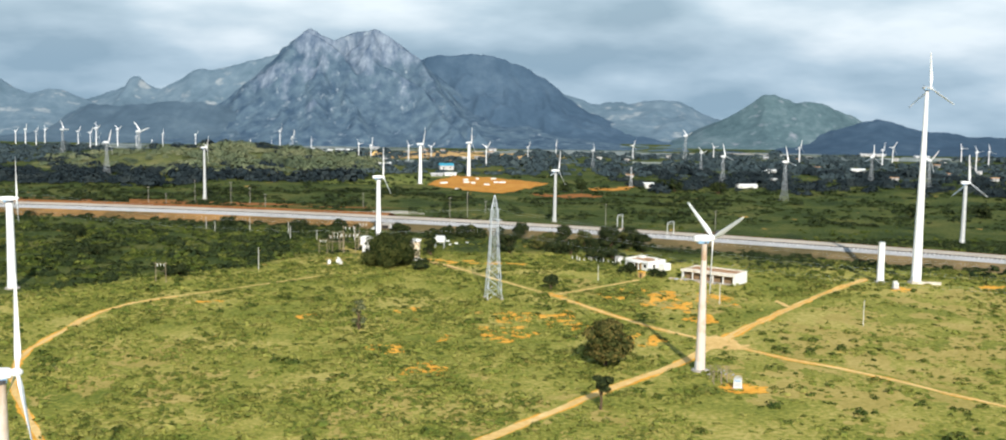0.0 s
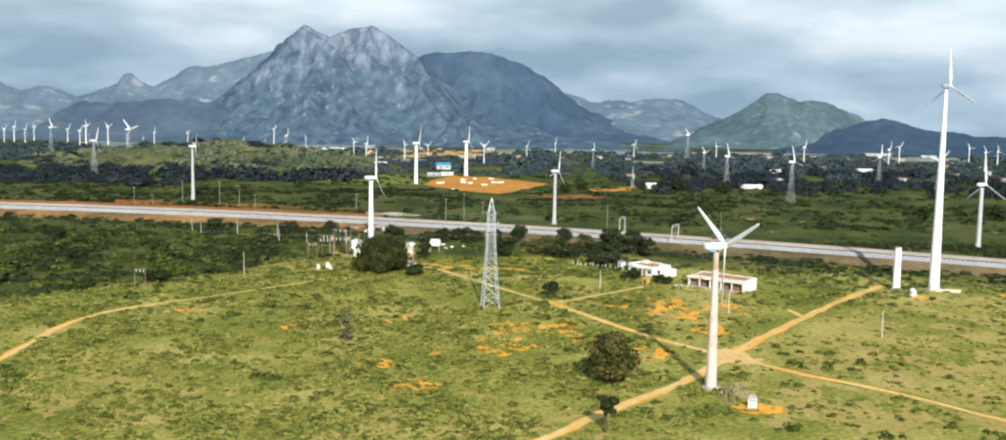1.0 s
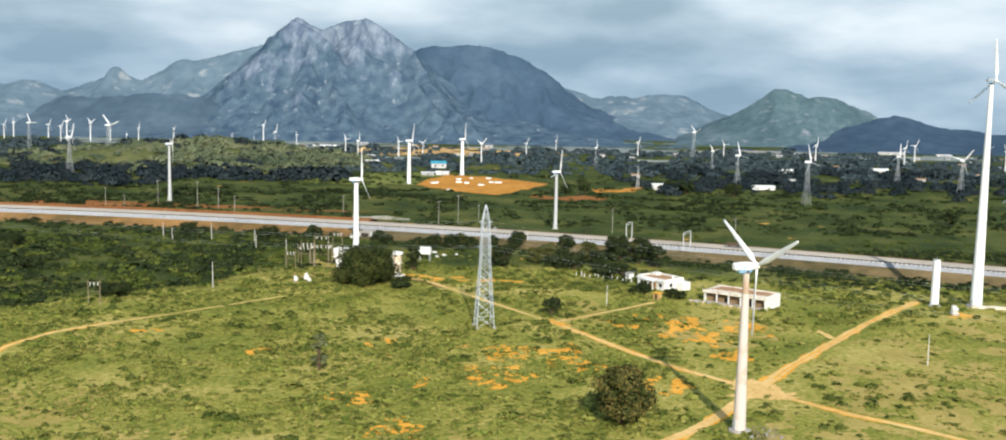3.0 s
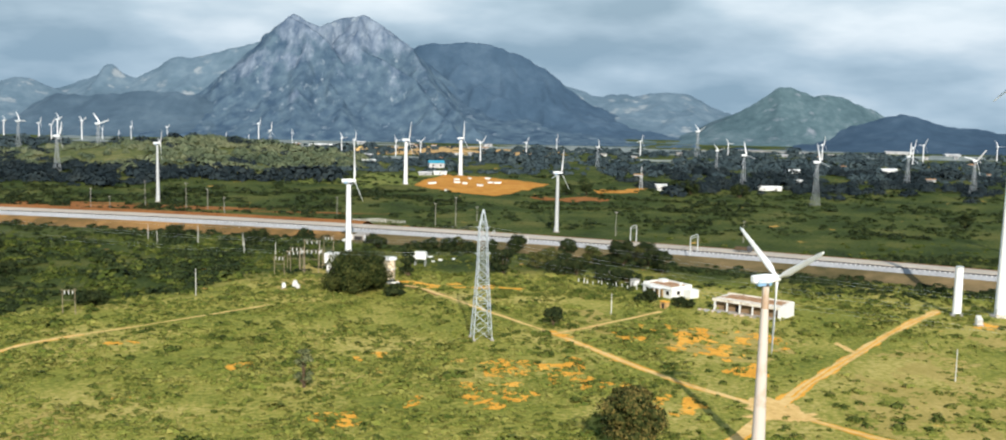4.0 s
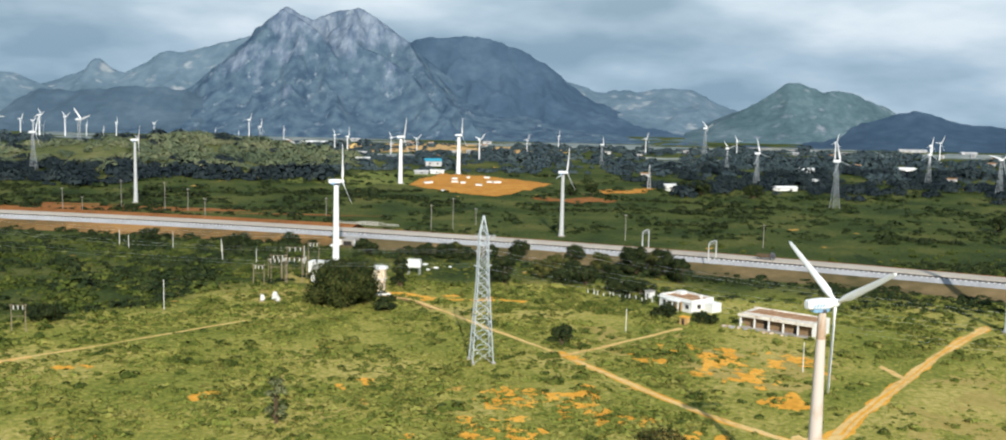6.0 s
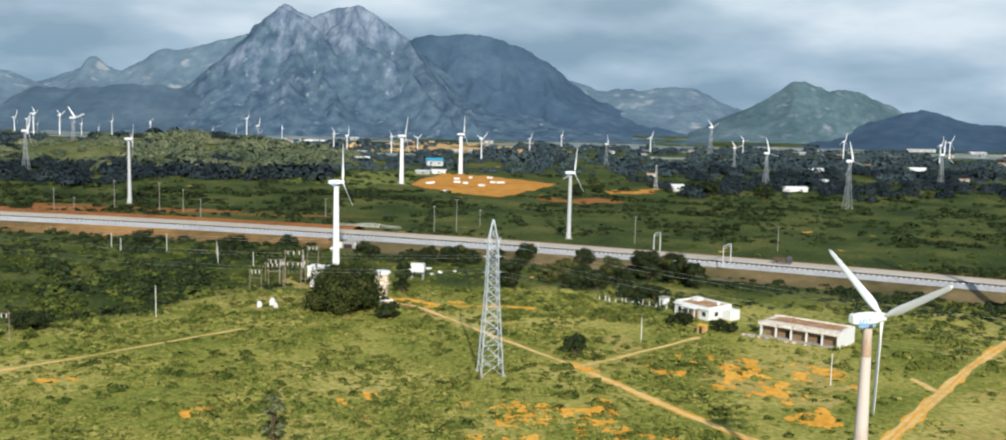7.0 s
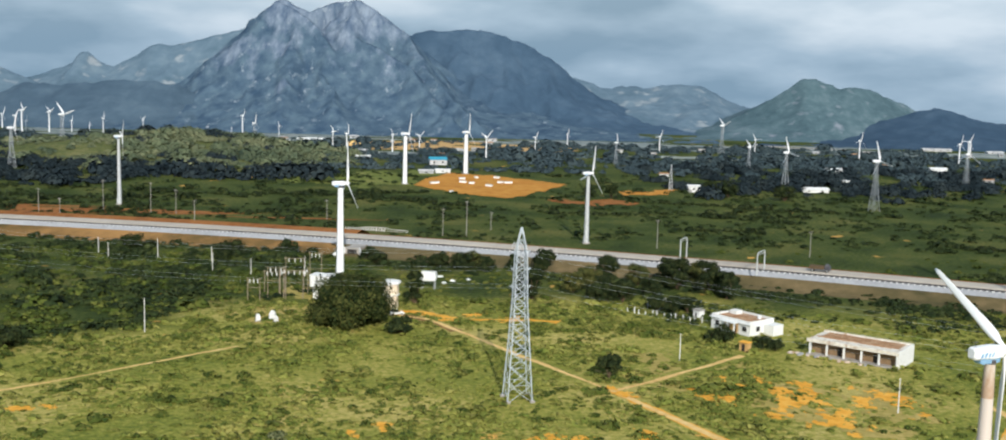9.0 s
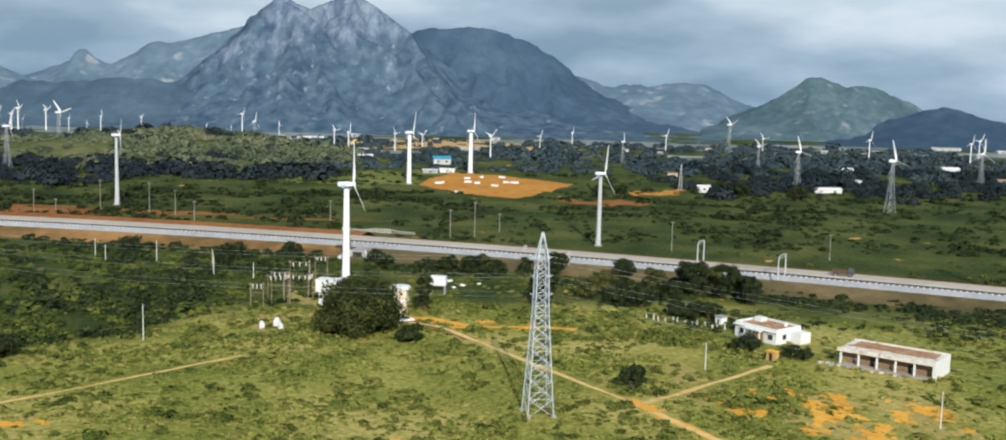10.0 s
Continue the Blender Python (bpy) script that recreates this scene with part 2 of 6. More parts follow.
# brown wall, darkened by putting the open front's shade into its colour
ARCADE_WALL = material("shaded_arcade_wall", [(0.3, (0.15, 0.10, 0.055)), (0.7, (0.28, 0.19, 0.11))], 0.9, 0.9, second=(2.5, 0.4))
OCHRE = material("ochre_wall", [(0.3, (0.40, 0.24, 0.09)), (0.7, (0.58, 0.38, 0.17))], 0.8, 0.85)
# haze over the far plain is put into this pale blue-grey colour
FIELD = material("hazed_field", [(0.36, (0.12, 0.150, 0.150)), (0.5, (0.19, 0.220, 0.215)), (0.64, (0.30, 0.315, 0.285))], 0.08, 0.9, second=(0.02, 0.5))
# also colours flat plates that stand for the shade inside openings
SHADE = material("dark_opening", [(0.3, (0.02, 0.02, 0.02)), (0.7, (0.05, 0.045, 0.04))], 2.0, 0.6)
POLE = material("pole_concrete", [(0.3, (0.24, 0.23, 0.21)), (0.7, (0.38, 0.36, 0.33))], 1.0, 0.85)
RUST = material("rusty_steel", [(0.3, (0.17, 0.135, 0.095)), (0.7, (0.34, 0.28, 0.20))], 1.0, 0.8)
ROAD = material("pale_road", [(0.3, (0.344, 0.303, 0.254)), (0.7, (0.492, 0.443, 0.377))], 0.3, 0.9, 0.03, 2.0, second=(0.04, 0.5))
CREAMWALL = material("cream_wall", [(0.3, (0.62, 0.50, 0.36)), (0.7, (0.80, 0.70, 0.55))], 0.8, 0.85, second=(2.5, 0.4))
TEAL = material("blue_sheet", [(0.3, (0.03, 0.22, 0.34)), (0.7, (0.06, 0.34, 0.46))], 0.5, 0.5)
# distance haze is painted into these slope colours as blue-grey
SLOPE = material("hazed_green_slope", [(0.34, (0.045, 0.080, 0.098)), (0.5, (0.072, 0.118, 0.138)), (0.66, (0.122, 0.172, 0.195))], 0.12, 0.95, 0.7, 0.3, second=(0.022, 0.5), stain=((0.18, 0.21, 0.245), 0.07, 0.60, 0.72))
SLOPE_BLUE = material("hazed_wooded_slope", [(0.34, (0.026, 0.050, 0.084)), (0.5, (0.036, 0.066, 0.106)), (0.66, (0.056, 0.092, 0.136))], 0.08, 0.95, 0.4, 0.3, second=(0.015, 0.55))
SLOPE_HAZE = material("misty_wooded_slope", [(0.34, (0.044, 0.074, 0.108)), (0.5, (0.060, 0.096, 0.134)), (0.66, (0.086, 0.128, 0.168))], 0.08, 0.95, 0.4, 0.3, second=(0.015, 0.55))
SLOPE_RIDGE = material("hazed_wooded_ridge", [(0.34, (0.034, 0.064, 0.104)), (0.5, (0.047, 0.083, 0.129)), (0.66, (0.070, 0.112, 0.162))], 0.08, 0.95, 0.4, 0.3, second=(0.015, 0.55))
SLOPE_GREY = material("hazed_bare_slope", [(0.34, (0.072, 0.118, 0.158)), (0.5, (0.100, 0.152, 0.200)), (0.66, (0.140, 0.195, 0.240))], 0.1, 0.95, 0.5, 0.3, second=(0.02, 0.5), stain=((0.25, 0.285, 0.31), 0.055, 0.57, 0.70))


def rock_material():
    """Granite with scrub: bare pale faces towards the top, scrub and scattered outcrops below, in patches that run down
    the slope. Distance haze is put into every tone as blue; patch contrast partly stands in for cloud shade.
    """
    m = bpy.data.materials.new("hazed_mountain_rock")
    m.use_nodes = True
    nt = m.node_tree
    N, L = nt.nodes.new, nt.links.new
    bsdf, geo = nt.nodes["Principled BSDF"], N("ShaderNodeNewGeometry")
    def grain(scale, detail, stretch=(1, 1, 1), rough=0.6):
        mp, n = N("ShaderNodeMapping"), N("ShaderNodeTexNoise")
        mp.inputs["Scale"].default_value = stretch
        L(geo.outputs["Position"], mp.inputs[0])
        L(mp.outputs[0], n.inputs["Vector"])
        n.inputs["Scale"].default_value, n.inputs["Detail"].default_value, n.inputs["Roughness"].default_value = scale, detail, rough
        return n.outputs["Fac"]
    def between(value, lo, hi):
        r = N("ShaderNodeMapRange")
        r.inputs["From Min"].default_value, r.inputs["From Max"].default_value = lo, hi
        L(value, r.inputs["Value"])
        return r.outputs[0]
    def blend(fac, a, b):
        x = N("ShaderNodeMix")
        x.data_type = "RGBA"
        L(fac, x.inputs["Factor"])
        for slot, v in (("A", a), ("B", b)):
            if isinstance(v, tuple):
                x.inputs[slot].default_value = (*v, 1)
            else:
                L(v, x.inputs[slot])
        return x.outputs["Result"]
    # scrub and rock tones both hold the blue of distance haze
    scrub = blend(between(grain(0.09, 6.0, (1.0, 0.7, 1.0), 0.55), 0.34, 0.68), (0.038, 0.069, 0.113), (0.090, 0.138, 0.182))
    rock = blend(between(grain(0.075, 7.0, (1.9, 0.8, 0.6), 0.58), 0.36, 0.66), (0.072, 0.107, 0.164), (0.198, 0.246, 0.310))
    sep = N("ShaderNodeSeparateXYZ")
    L(geo.outputs["Position"], sep.inputs[0])
    high = N("ShaderNodeMath")
    high.operation = "MULTIPLY_ADD"
    L(sep.outputs["Z"], high.inputs[0])
    high.inputs[1].default_value = 0.0030
    L(grain(0.022, 5.0, (1.5, 1.0, 0.8), 0.62), high.inputs[2])
    col = blend(between(high.outputs[0], 0.68, 0.80), scrub, rock)
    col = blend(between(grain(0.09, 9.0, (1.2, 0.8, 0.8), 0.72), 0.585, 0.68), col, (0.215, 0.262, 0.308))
    L(col, bsdf.inputs["Base Color"])
    bsdf.inputs["Roughness"].default_value, bsdf.inputs["Specular IOR Level"].default_value = 0.95, 0.05
    bp = N("ShaderNodeBump")
    bp.inputs["Distance"].default_value = 0.6
    L(grain(0.22, 8.0), bp.inputs["Height"])
    L(bp.outputs[0], bsdf.inputs["Normal"])
    return m


ROCK = rock_material()


# ---- building tools ----
class Mesh:
    """Collects corners and faces of one mesh."""

    def __init__(self):
        self.v, self.f = [], []

    def add(self, verts, faces):
        b = len(self.v)
        self.v.extend(tuple(p) for p in verts)
        self.f.extend(tuple(i + b for i in f) for f in faces)
        return self

    def box(self, x0, x1, y0, y1, z0, z1, m=None):
        c = [(x, y, z) for z in (z0, z1) for y in (y0, y1) for x in (x0, x1)]
        if m is not None:
            c = [m @ Vector(p) for p in c]
        return self.add(c, [(0, 2, 3, 1), (4, 5, 7, 6), (0, 1, 5, 4), (2, 6, 7, 3), (0, 4, 6, 2), (1, 3, 7, 5)])

    def tube(self, path, radii, seg=8, caps=True):
        """A round bar along the points of path."""
        path = [Vector(p) for p in path]
        rings = []
        for i, p in enumerate(path):
            d = (path[min(i + 1, len(path) - 1)] - path[max(i - 1, 0)]).normalized()
            a = d.cross(Vector((0, 0, 1)) if abs(d.z) < 0.9 else Vector((1, 0, 0))).normalized()
            b = d.cross(a)
            r = radii[i] if hasattr(radii, "__len__") else radii
            rings.append([p + a * (math.cos(k * math.tau / seg) * r) + b * (math.sin(k * math.tau / seg) * r) for k in range(seg)])
        fs = [(i * seg + k, i * seg + (k + 1) % seg, (i + 1) * seg + (k + 1) % seg, (i + 1) * seg + k) for i in range(len(path) - 1) for k in range(seg)]
        if caps:
            fs += [tuple(range(seg))[::-1], tuple((len(path) - 1) * seg + k for k in range(seg))]
        return self.add([p for r in rings for p in r], fs)

    def bar(self, a, b, w):
        return self.tube([a, b], w / 2, 4, False)

    def loft(self, sections):
        """Closed outlines of equal length joined one to the next, with ends."""
        n = len(sections[0])
        fs = [(i * n + k, i * n + (k + 1) % n, (i + 1) * n + (k + 1) % n, (i + 1) * n + k) for i in range(len(sections) - 1) for k in range(n)]
        fs += [tuple(range(n))[::-1], tuple((len(sections) - 1) * n + k for k in range(n))]
        return self.add([p for s in sections for p in s], fs)

    def data(self, name, mat, smooth=False):
        me = bpy.data.meshes.new(name)
        me.from_pydata(self.v, [], self.f)
        me.materials.append(mat)
        if smooth:
            me.shade_smooth()
        me.update()
        return me


def part(name, mesh, mat, parent=None, label="", smooth=False):
    ob = new(name, mesh.data(name, mat, smooth))
    if parent is not None:
        ob.parent = parent
    if label:
        ob["label"] = label
    return ob


def thing(name, x, y, z=0.0, turn=0.0, label="", category="", group=""):
    ob = new(name)
    ob.matrix_world = pose(x, y, z, 0, 0, turn)
    return tagged(ob, label, category, group)


# ---- ground ----
def rail_y(x):
    """The near edge of the railway embankment's top."""
    u = x / 100
    return RAIL[0] * u * u + RAIL[1] * u + RAIL[2]


RAIL = (-4.5, -32.2, 551.0)


def sheet(name, nx, ny, x0, x1, y0, y1, mat, height=lambda x, y: 0.0, label="", category="", kind="structure", smooth=True):
    m = Mesh()
    xs, ys = np.linspace(x0, x1, nx), np.linspace(y0, y1, ny)
    m.v = [(x, y, height(x, y)) for y in ys for x in xs]
    m.f = [(j * nx + i, j * nx + i + 1, (j + 1) * nx + i + 1, (j + 1) * nx + i) for j in range(ny - 1) for i in range(nx - 1)]
    return tagged(part(name, m, mat, smooth=smooth), label, category, kind=kind)


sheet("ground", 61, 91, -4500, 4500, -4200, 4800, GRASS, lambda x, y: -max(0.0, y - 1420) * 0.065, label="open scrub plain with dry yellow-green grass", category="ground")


def ribbon(name, pts, width, z, mat, label, wobble=0.35, seed=0, step=1.0):
    """A ragged-edged strip along a smooth line through pts."""
    P = [Vector((x, y, 0)) for x, y in pts]
    line = []
    for i in range(len(P) - 1):
        p0, p1, p2, p3 = P[max(i - 1, 0)], P[i], P[i + 1], P[min(i + 2, len(P) - 1)]
        n = max(2, int((p2 - p1).length / step))
        for k in range(n):
            t = k / n
            line.append(0.5 * (2 * p1 + (p2 - p0) * t + (2 * p0 - 5 * p1 + 4 * p2 - p3) * t * t + (3 * p1 - p0 - 3 * p2 + p3) * t ** 3))
    line.append(P[-1])
    m = Mesh()
    for i, p in enumerate(line):
        d = (line[min(i + 1, len(line) - 1)] - line[max(i - 1, 0)]).normalized()
        s = Vector((d.y, -d.x, 0))
        a, b = (max(0.1, width / 2 + wobble * (1.5 * noise.noise((i * step * 0.11, seed * 3.7, q)) + 0.7 * noise.noise((i * step * 0.4, seed * 3.7, q + 5.0)))) for q in (0.3, 9.3))
        m.v += [tuple(p - s * a + Vector((0, 0, z))), tuple(p + s * b + Vector((0, 0, z)))]
    m.f = [(2 * i, 2 * i + 1, 2 * i + 3, 2 * i + 2) for i in range(len(line) - 1)]
    return tagged(part(name, m, mat), label, "dirt track", kind="structure")


TRACK_MAIN = [(-40, 470), (-30, 466), (-22, 459), (0, 425), (16, 401), (41, 357), (60, 333.5), (76, 315), (92, 300.5), (115, 273), (150, 240)]
TRACK_CROSS = [(-60, 160), (-30, 205), (-3, 242), (26, 283), (44, 306), (60, 333.5), (74, 357), (91, 383), (110, 412), (132, 441)]
ribbon("track_main", TRACK_MAIN[4:], 1.45, 0.03, DIRT, "sandy orange dirt track across the plain", seed=1)
ribbon("track_faint", TRACK_MAIN[:5], 1.25, 0.03, DIRT, "faint sandy track towards the substation", seed=11, wobble=0.3)
ribbon("track_cross", TRACK_CROSS, 2.35, 0.036, DIRT, "wide sandy dirt track past the turbine", seed=2)
ribbon("track_edge", TRACK_CROSS, 2.8, 0.020, SOIL, "reddish soil along the edges of the track", wobble=0.9, seed=12)
ribbon("track_edge", TRACK_MAIN[4:], 2.1, 0.016, SOIL, "reddish soil along the edges of the track", wobble=0.6, seed=13)
ribbon("track_crown", [(66, 343), (74, 357), (91, 383), (110, 412), (130, 438)], 0.45, 0.056, SOIL, "strip of grass and red earth between the wheel ruts", wobble=0.27, seed=14)
ribbon("track_spur", [(92.5, 385.5), (91.4, 389), (91.0, 393), (89.8, 397)], 1.9, 0.042, DIRT, "short sandy spur of the track", seed=3)
TRACK_HOUSE = [(16, 401), (24, 408), (36, 420), (48.6, 433)]
ribbon("track_house", TRACK_HOUSE, 1.35, 0.042, DIRT, "narrow dirt path towards the house", seed=4)
TRACK_FAR = [(-85.8, 223.1), (-94.6, 240.5), (-103.6, 256.8), (-111.7, 272.1), (-118.9, 289.4), (-123.9, 309.8), (-123.5, 340), (-123, 356), (-117.5, 375), (-106, 389), (-93, 402), (-80, 416), (-66, 431)]
ribbon("track_far", TRACK_FAR[:-3], 1.5, 0.03, DIRT, "pale dirt track through the scrub", seed=5, wobble=0.4)
ribbon("track_far", TRACK_FAR[-4:], 0.75, 0.03, DIRT, "faint footpath through the scrub", seed=15, wobble=0.24)
ribbon("track_edge", TRACK_FAR[:-3], 2.3, 0.016, SOIL, "reddish soil along the edges of the track", seed=16, wobble=0.6)
BARE_STRIP = [(-34, 472.6), (-27, 471.5), (-22.6, 468), (-16, 465), (-8.5, 464.4), (1.5, 465.5), (8, 463)]
ribbon("bare_strip", BARE_STRIP, 2.8, 0.033, SOIL, "winding strip of bare orange earth", seed=17, wobble=1.5)
ribbon("substation_yard", [(-37, 473), (-32, 468), (-27, 463.5), (-22, 458.5), (-17, 451)], 3.0, 0.027, BANK, "trodden brown ground beside the tank house", seed=18, wobble=0.7)


# ---- railway embankment ----
def swept(name, profile, mat, label, category="embankment", x0=-760, x1=620, step=10):
    """Sweeps (outward, height) points along the line of the railway."""
    m = Mesh()
    xs = np.arange(x0, x1 + 1, step)
    n = len(profile)
    for x in xs:
        y = rail_y(x)
        d = Vector((1, (rail_y(x + 1) - rail_y(x - 1)) / 2, 0)).normalized()
        s = Vector((-d.y, d.x, 0))
        m.v += [tuple(Vector((x, y, 0)) + s * o + Vector((0, 0, z))) for o, z in profile]
    m.f = [(i * n + k, (i + 1) * n + k, (i + 1) * n + k + 1, i * n + k + 1) for i in range(len(xs) - 1) for k in range(n - 1)]
    return tagged(part(name, m, mat), label, category, kind="structure")


swept("embankment_slope", [(-13, -0.05), (-8, 0.5), (-1.7, 2.2)], BANK, "orange earth toe of the railway embankment", x1=-60)
swept("embankment_slope", [(-13, -0.05), (-8, 0.5), (-1.7, 2.2)], BANK_DULL, "weedy brown toe of the railway embankment", x0=-60)
swept("embankment_wall", [(-1.7, 2.2), (-0.2, 3.35), (0.2, 3.5), (0.3, 3.4)], PITCHING, "pale stone-pitched face of the embankment")
swept("track_bed", [(0.3, 3.4), (4.5, 3.4)], BALLAST, "dark ballast bed along the embankment", "track bed")
swept("service_road", [(4.5, 3.4), (4.6, 3.6), (12.5, 3.6), (12.8, 3.4)], ROAD, "pale concrete service road on the embankment", "road")
swept("far_bank", [(12.8, 3.4), (16, 3.25), (29, -0.05)], RED, "red earth shoulder behind the service road", x0=-60)
swept("red_bank", [(12.8, 3.4), (15, 3.75), (18, 4.05), (20, 3.9), (32, -0.05)], RED, "raised bank of red earth behind the service road", x1=-60)


# ---- mountains ----
def near_line(x, y, line):
    """The distance in plan to a line of (x, y, z) points, and its height there."""
    best = (1e9, 0.0)
    for (ax, ay, az), (bx, by, bz) in zip(line, line[1:]):
        t = max(0.0, min(1.0, ((x - ax) * (bx - ax) + (y - ay) * (by - ay)) / ((bx - ax) ** 2 + (by - ay) ** 2)))
        d = math.hypot(x - ax - t * (bx - ax), y - ay - t * (by - ay))
        if d < best[0]:
            best = (d, az + t * (bz - az))
    return best


def mountain(name, ridge, depth, front, mat, label, seed, rough=1.0, back=260, nx=150, ny=64, gully=0.05, spurs=()):
    """A mountain whose crest line runs through (x, height) points at the given depth, with spurs and gullies falling to the plain."""
    rx, rz = np.array([p[0] for p in ridge], float), np.array([max(p[1], 0.0) for p in ridge], float)
    x0, x1 = rx[0] - 60, rx[-1] + 60
    wx = np.linspace(rx[0] - 120, rx[-1] + 120, 120)
    wz = np.interp(wx, rx, rz, left=0, right=0)
    wide = np.array([(wz * np.exp(-((wx - q) / 75) ** 2)).sum() / np.exp(-((wx - q) / 75) ** 2).sum() for q in wx])
    m = Mesh()
    xs = np.linspace(x0, x1, nx)
    ys = np.concatenate([np.linspace(front, depth, int(ny * 0.72), endpoint=False), np.linspace(depth, depth + back, ny - int(ny * 0.72))])
    near = bool(spurs)
    for y in ys:
        for x in xs:
            crest = float(np.interp(x, rx, rz, left=-6, right=-6))
            u = (y - front) / (depth - front) if y <= depth else 1 - (y - depth) / back
            u = max(0.0, min(1.0, u))
            # spurs bend the crest's section sideways on the way down
            bend = (1 - u) * 34 * noise.noise((x * 0.012 + seed, y * 0.010, seed * 1.7))
            low = float(np.interp(x + bend, rx, rz, left=-6, right=-6))
            c = crest * u + low * (1 - u)
            # the foot fans out into a broad apron
            k = max(0.0, 1 - u * 1.5)
            c = c * (1 - k) + max(c, float(np.interp(x, wx, wide))) * k
            body = c * (0.30 * u + 0.70 * u ** 1.9)
            r = noise.ridged_multi_fractal((x * 0.024 + seed * 3, y * 0.010, seed), 0.85, 2.1, 7, 1.0, 2.0)
            f = noise.fractal((x * 0.05, y * 0.05, seed + 5), 0.8, 2.0, 5)
            env = max(0.0, u * (1 - u * 0.97)) * 3.2
            small = noise.fractal((x * 0.11, 3.3, seed + 9), 0.9, 2.0, 4) * 1.5 * rough
            z = body + env * max(c, 6.0) * gully * 2.2 * (r - 1.05) * rough + f * 1.3 * rough * min(1, u * 3) + small * (u ** 3)
            # sharp spurs stand out of the slope
            if near:
                d, top = min((near_line(x + 6 * f, y, line) for line in spurs), key=lambda q: 0.8 * q[0] - q[1])
                tent = top - 0.95 * d + 1.6 * f
                low_z = z * 0.80
                k = 3.0
                z = low_z + math.log1p(math.exp(max(-30.0, min(30.0, (tent - low_z) / k)))) * k if u < 0.985 else z
            m.v.append((x, y, max(z, -3.0) if u > 0.02 else -3.0))
    n = nx
    m.f = [(j * n + i, j * n + i + 1, (j + 1) * n + i + 1, (j + 1) * n + i) for j in range(len(ys) - 1) for i in range(nx - 1)]
    return tagged(part(name, m, mat, smooth=True), label, "mountain", kind="structure")


# the granite mountain's spurs, from crest to foot
SPURS = [
    [(-211, 1285, 109), (-186, 1268, 99), (-166, 1250, 82), (-155, 1238, 70)],
    [(-143, 1285, 111), (-143, 1268, 97), (-138, 1250, 79), (-114, 1238, 69), (-84, 1215, 53), (-64, 1180, 30), (-47, 1145, 14)],
    [(-211, 1285, 109), (-221, 1262, 78), (-219, 1230, 48), (-222, 1195, 26)],
    [(-155, 1238, 70), (-160, 1210, 48), (-147, 1175, 28), (-132, 1140, 10)],
    [(-122, 1285, 101), (-92, 1275, 82), (-77, 1240, 56), (-49, 1190, 30), (-26, 1145, 13)],
    [(-186, 1268, 99), (-189, 1235, 70), (-186, 1200, 43), (-182, 1145, 13)],
]
mountain("mountain_main", [(-400, -4), (-366, 3), (-332, 12), (-298, 34), (-263, 64), (-236, 87), (-221, 102), (-209, 110), (-196, 107), (-182, 100), (-169, 104), (-155, 109), (-140, 111), (-125, 105), (-112, 96), (-98, 84), (-91, 76), (-74, 64), (-47, 43), (0, 27), (41, 16), (80, 6), (110, -2)], 1290, 1115, ROCK, "steep hazy grey granite mountain with twin peaks", 1.0, 1.0, nx=300, ny=130, gully=0.04, spurs=SPURS)
mountain("mountain_ridge", [(-220, 50), (-150, 64), (-105, 82), (-71, 86), (-22, 86), (6, 79), (22, 74), (42, 61), (63, 44), (92, 27), (120, 15), (149, 7), (180, -2)], 1340, 1215, SLOPE_RIDGE, "hazy dark wooded ridge behind the granite mountain", 2.0, 1.5, nx=200, ny=90)
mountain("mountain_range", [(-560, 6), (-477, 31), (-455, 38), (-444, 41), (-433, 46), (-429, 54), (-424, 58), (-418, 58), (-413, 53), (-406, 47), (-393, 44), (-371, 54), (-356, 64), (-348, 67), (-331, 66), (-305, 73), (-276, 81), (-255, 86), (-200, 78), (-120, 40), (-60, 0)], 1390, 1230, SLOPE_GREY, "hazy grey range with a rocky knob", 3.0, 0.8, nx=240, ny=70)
mountain("foothill_dark", [(-500, -3), (-466, 4), (-453, 10), (-434, 23), (-414, 32), (-376, 31), (-331, 36), (-299, 35), (-280, 32), (-236, 14), (-190, 0)], 1215, 1120, SLOPE_HAZE, "hazy dark wooded foothill below the range", 4.0, 1.0, nx=150, ny=56)
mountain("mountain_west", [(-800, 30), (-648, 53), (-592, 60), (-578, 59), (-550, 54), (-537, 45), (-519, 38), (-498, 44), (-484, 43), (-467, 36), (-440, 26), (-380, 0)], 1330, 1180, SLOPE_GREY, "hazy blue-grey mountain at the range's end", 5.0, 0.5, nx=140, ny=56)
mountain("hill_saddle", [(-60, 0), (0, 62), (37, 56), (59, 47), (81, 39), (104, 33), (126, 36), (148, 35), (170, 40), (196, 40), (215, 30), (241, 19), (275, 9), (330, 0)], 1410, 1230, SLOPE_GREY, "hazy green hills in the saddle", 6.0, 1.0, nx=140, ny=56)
mountain("hill_green", [(165, -4), (188, 6), (210, 19), (230, 30), (249, 42), (262, 50), (272, 50), (285, 46), (295, 42), (311, 44), (328, 40), (348, 32), (364, 25), (381, 15), (401, 5), (430, -4)], 1250, 1160, SLOPE, "hazy rounded green hill with rocky flanks", 7.0, 0.9, nx=150, ny=70)
mountain("hill_dark", [(255, -4), (291, 6), (322, 18), (347, 25), (362, 29), (378, 26), (397, 21), (416, 17), (435, 17), (461, 11), (476, 14), (491, 10), (550, 8), (660, 5), (760, -3)], 1200, 1105, SLOPE_BLUE, "low hazy dark wooded hill", 8.0, 0.9, nx=150, ny=56)


# ---- wind turbines ----
AXIS = 24.0          # bearing of every rotor's axis, degrees from +x towards +y


